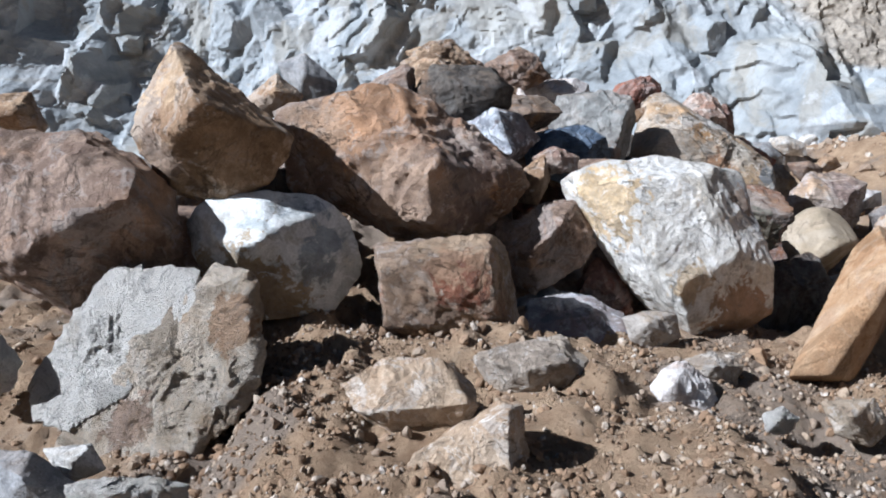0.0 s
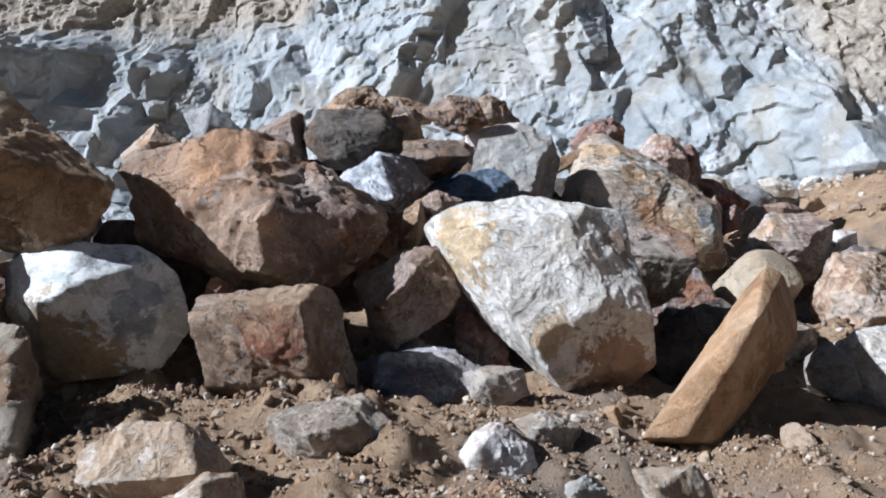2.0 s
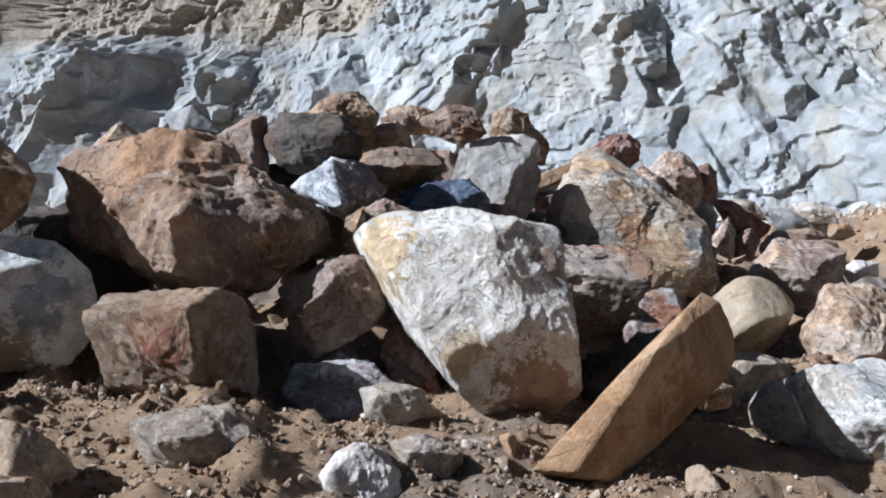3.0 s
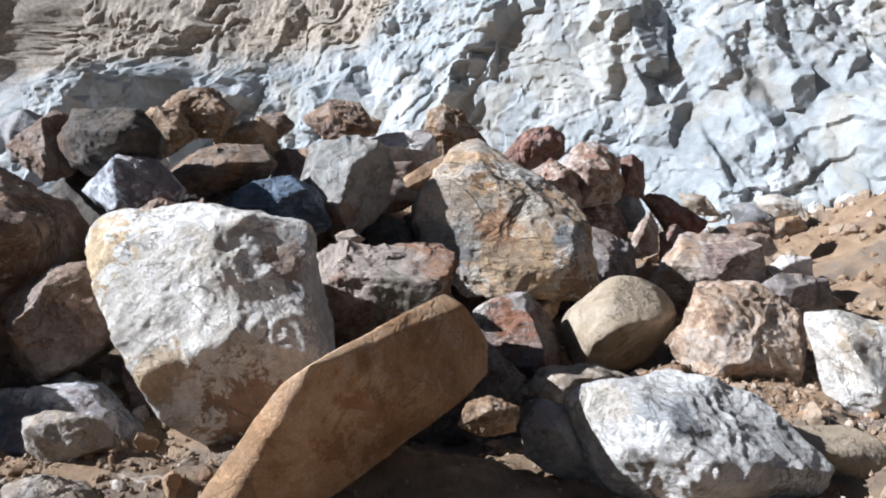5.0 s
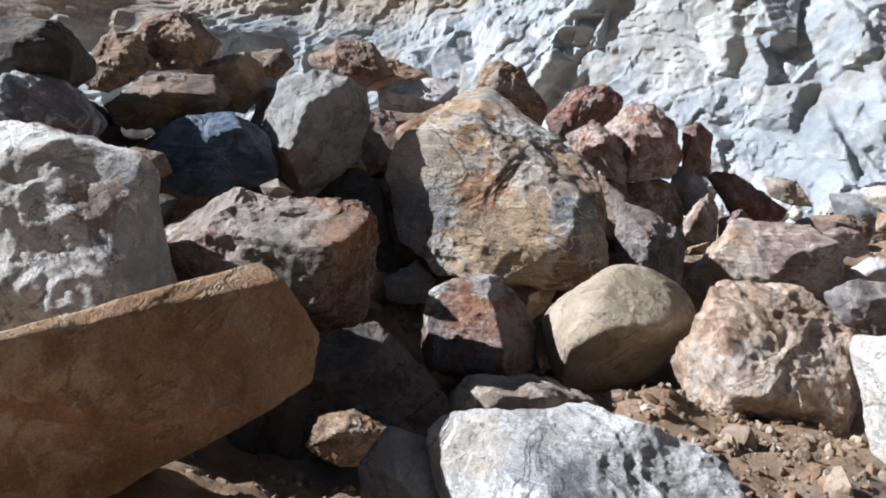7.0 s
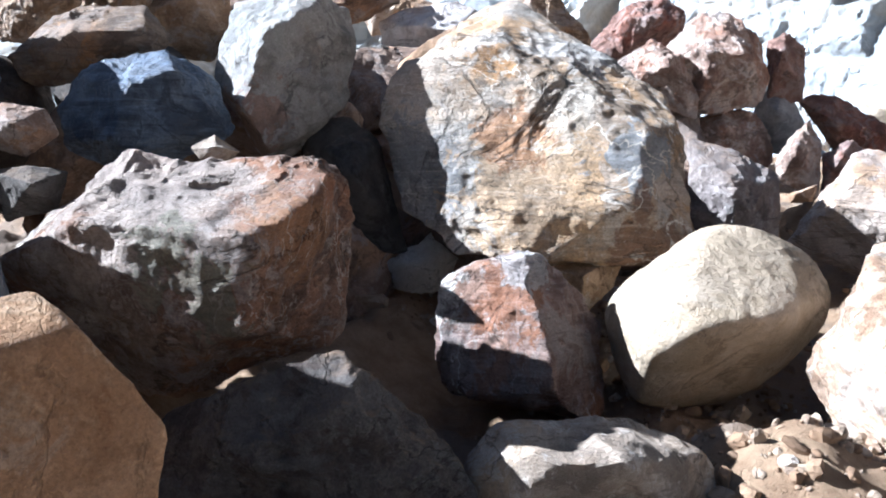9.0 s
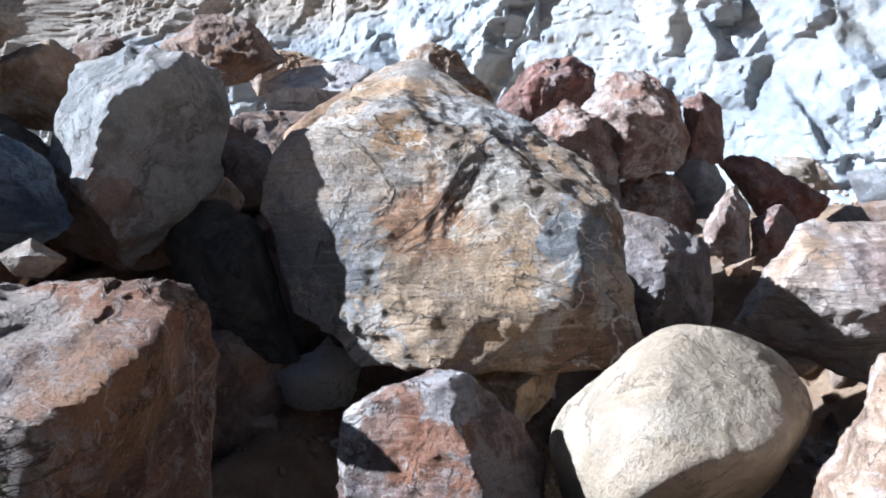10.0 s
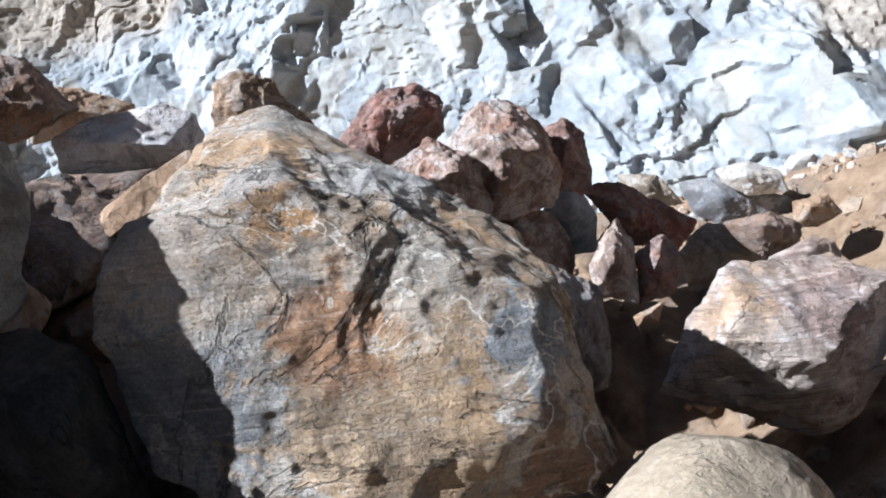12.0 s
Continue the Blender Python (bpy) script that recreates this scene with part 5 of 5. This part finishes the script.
boulder("blue-grey stone at the foot of the earth bank", "bluegrey", (4.73, 12.38, 2.09), [(3, 66, 0.16), (113, -77, 0.21), (-67, 32, 0.20), (-85, -30, 0.22), (-71, -5, 0.22), (123, -4, 0.23), (148, -54, 0.20), (104, 81, 0.23), (96, 1, 0.28), (79, -41, 0.30), (-87, 35, 0.26), (-107, -32, 0.26), (10, -1, 0.45), (-114, -11, 0.32), (158, -16, 0.32), (-4, -16, 0.46)], 6, 77)
boulder("brown stone at the foot of the earth bank", "brown", (4.34, 10.22, 1.80), [(124, 80, 0.12), (3, -73, 0.14), (157, -43, 0.12), (-3, 58, 0.13), (-74, -35, 0.16), (157, -27, 0.14), (111, -55, 0.16), (123, 33, 0.17), (-99, 65, 0.17), (-120, -36, 0.19), (-52, 36, 0.16), (-56, -5, 0.17), (-4, -19, 0.19), (96, 1, 0.24), (23, 30, 0.21), (-130, -20, 0.23), (-12, -8, 0.19)], 5, 78)
boulder("pinkish stone beside the earth bank", "striated", (4.31, 9.36, 1.66), [(144, 65, 0.09), (152, -78, 0.09), (155, -43, 0.12), (127, 19, 0.14), (-90, -41, 0.13), (-11, 18, 0.12), (11, 74, 0.10), (-142, 65, 0.14), (77, -71, 0.12), (-52, 13, 0.13), (-12, -49, 0.13), (-118, -29, 0.18), (-67, -25, 0.13), (20, 45, 0.14), (96, 1, 0.21), (-56, 52, 0.13)], 5, 79)
boulder("ochre clod on the earth bank", "ochre", (4.73, 10.48, 1.90), [(124, 80, 0.09), (-3, -67, 0.09), (126, 8, 0.10), (-70, -29, 0.10), (-9, 34, 0.13), (134, -76, 0.09), (-58, 13, 0.12), (-95, 59, 0.12), (-92, -34, 0.12), (157, 3, 0.11), (40, -21, 0.19), (-128, 1, 0.17)], 5, 80)
boulder("small tan chip among rubble", "ochre", (3.35, 8.70, 1.52), [(148, 66, 0.03), (-2, -21, 0.05), (-9, -84, 0.03), (-140, 66, 0.04), (-47, -16, 0.05), (128, 35, 0.05), (-75, -50, 0.04), (46, -44, 0.06), (165, -18, 0.05), (-135, -12, 0.07)], 5, 81)
boulder("small pale stone beside the earth bank", "whitepink", (4.51, 8.95, 1.44), [(42, -80, 0.10), (61, 84, 0.10), (130, -24, 0.11), (-65, -34, 0.11), (164, 45, 0.11), (-51, 4, 0.12), (6, 6, 0.18), (71, 44, 0.17), (-64, 45, 0.12), (-97, -25, 0.16), (-110, 35, 0.16), (166, -40, 0.13)], 5, 82)
boulder("crumbly rust-brown clod of earth", "orange", (2.68, 5.18, 0.69), [(-63, -40, 0.10), (-6, -83, 0.08), (56, 62, 0.08), (-35, -8, 0.13), (-161, -67, 0.09), (-91, -36, 0.11), (149, 67, 0.08), (-178, 23, 0.11), (31, -4, 0.13), (102, 55, 0.09), (-30, 60, 0.11), (70, -42, 0.13), (-120, 14, 0.14), (110, 0, 0.14), (-104, 69, 0.11), (155, -17, 0.13), (20, -13, 0.13)], 6, 83)
boulder("angular blue-grey stone with a pale top, below the white boulder", "bluestone", (0.73, 4.62, 0.64), [(-95, 35, 0.19), (180, 10, 0.31), (0, 5, 0.32), (90, 10, 0.28), (0, 88, 0.20), (-60, 60, 0.20), (-120, -10, 0.27), (-90, -30, 0.25), (0, -90, 0.25), (140, 50, 0.26), (30, 45, 0.25)], 6, 84)
boulder("flat tan stone on the soil under the white boulder", "greybrown", (1.53, 4.20, 0.50), [(-95, 20, 0.10), (180, 10, 0.17), (0, 5, 0.16), (90, 10, 0.13), (0, 85, 0.08), (-60, 55, 0.11), (-130, 5, 0.15), (0, -90, 0.1), (30, 40, 0.13)], 5, 85)
boulder("tan splinter of stone leaning on the layered slab", "ochre", (1.62, 7.72, 2.24), [(0, 24, 0.20), (180, -24, 0.20), (180, 66, 0.055), (0, -66, 0.055), (-90, 0, 0.10), (90, 0, 0.14), (-120, 30, 0.11), (-60, -30, 0.11)], 5, 86)


# ---- stones added to fill the heart of the pile, dark-toned for the shade in its gaps ----
rng = np.random.default_rng(12)
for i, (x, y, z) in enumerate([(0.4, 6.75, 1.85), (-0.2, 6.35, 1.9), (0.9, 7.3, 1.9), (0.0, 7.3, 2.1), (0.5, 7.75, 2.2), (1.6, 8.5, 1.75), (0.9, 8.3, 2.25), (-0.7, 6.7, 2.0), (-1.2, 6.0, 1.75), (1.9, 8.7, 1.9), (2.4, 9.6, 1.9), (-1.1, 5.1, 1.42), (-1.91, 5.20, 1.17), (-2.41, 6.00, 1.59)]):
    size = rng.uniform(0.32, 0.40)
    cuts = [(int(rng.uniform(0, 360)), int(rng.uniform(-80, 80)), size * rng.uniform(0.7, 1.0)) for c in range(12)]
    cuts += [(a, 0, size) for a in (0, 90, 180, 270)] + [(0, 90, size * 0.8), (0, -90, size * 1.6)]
    boulder("dark brown filler stone that darkens the gaps of the pile", ("brown", "dark")[i % 2], (x, y, z - 0.05), cuts, 5, 300 + i)
for i in range(70):
    x = rng.uniform(-3.4, 2.4)
    y = rng.uniform(5.8 + max(0.0, x - 1.2) * 2.0, 11.5)
    z = float(ground_height(np.array([x]), np.array([y]))[0])
    size = rng.uniform(0.16, 0.34)
    cuts = [(int(rng.uniform(0, 360)), int(rng.uniform(-80, 80)), size * rng.uniform(0.75, 1.05)) for c in range(13)]
    cuts += [(a, 0, size * 1.2) for a in (0, 90, 180, 270)] + [(0, 90, size), (0, -90, size)]
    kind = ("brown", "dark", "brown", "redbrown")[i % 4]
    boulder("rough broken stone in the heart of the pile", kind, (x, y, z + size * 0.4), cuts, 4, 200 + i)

# ---- loose stones ----
def scatter(name, label, count, region, sizes, level, seed, lift=0.2, material=GRAVEL):
    """Many loose stones lying on the soil, as one mesh."""
    rng = np.random.default_rng(seed)
    u, tris = ball(level)
    x0, x1, y0, y1 = region
    x, y = rng.uniform(x0, x1, count), rng.uniform(y0, y1, count)
    patch = fractal(np.stack([x, y, 0 * x], 1) * 1.3, 2, seed) + rng.uniform(-0.8, 0.8, count)
    keep = patch > -0.15
    x, y = x[keep], y[keep]
    z = ground_height(x, y)
    size = sizes[0] * (sizes[1] / sizes[0]) ** (rng.uniform(0, 1, len(x)) ** 2.2)
    verts, faces = [], []
    for i in range(len(x)):
        lump = u * rng.uniform(0.55, 1.15, 3)
        if level > 1:
            side = rng.normal(size=(3, 16))
            side /= np.linalg.norm(side, axis=0)
            lump = lump * np.minimum(1.0, (rng.uniform(0.42, 0.72, 16) / np.maximum(u @ side, 0.05)).min(1))[:, None]
        else:
            lump = lump * (1 + np.sign(u @ rng.normal(size=(3, 6))) @ rng.uniform(-0.16, 0.16, 6))[:, None]
        turn = np.array(Euler(rng.uniform(0, 6.28, 3)).to_matrix())
        verts.append(lump @ turn.T * size[i] * 0.5 + (x[i], y[i], z[i] + size[i] * lift))
        faces.append(tris + i * len(u))
    ob = new(name, mesh_of(name, np.concatenate(verts), np.concatenate(faces), material, False))
    return tagged(ob, label, "gravel", kind="stuff")


scatter("gravel", "loose brown and grey gravel on the soil", 34000, (-3.0, 5.0, 1.6, 5.4), (0.006, 0.035), 1, 5)
scatter("clods", "broken clods and small stones in the soil", 5200, (-3.2, 5.2, 1.8, 6.6), (0.022, 0.10), 2, 6, 0.08)
scatter("crumbs", "crumbs of dry soil and fine grit", 9000, (-1.8, 2.6, 1.9, 4.2), (0.012, 0.05), 1, 9, 0.1)
scatter("rubble", "broken rubble filling the gaps of the pile", 700, (-3.5, 6.0, 4.0, 11.5), (0.08, 0.28), 3, 7, 0.1)
scatter("shards", "broken clay clods and stone shards between the boulders", 5200, (1.4, 4.6, 5.7, 8.2), (0.018, 0.12), 2, 14, 0.04)
scatter("bank_stones", "small stones and clods on the earth bank", 5200, (4.6, 13.0, 8.6, 17.0), (0.03, 0.22), 1, 15, 0.08)
scatter("lumps", "crumbled grey-brown lumps of earth beside the granite boulders", 2600, (-1.5, 0.5, 2.3, 4.1), (0.02, 0.11), 2, 16, 0.1)
scatter("talus", "pale broken stones at the foot of the quarry face", 700, (-10.0, 9.0, 12.5, 21.0), (0.10, 0.55), 2, 8, 0.2, M["granite"])
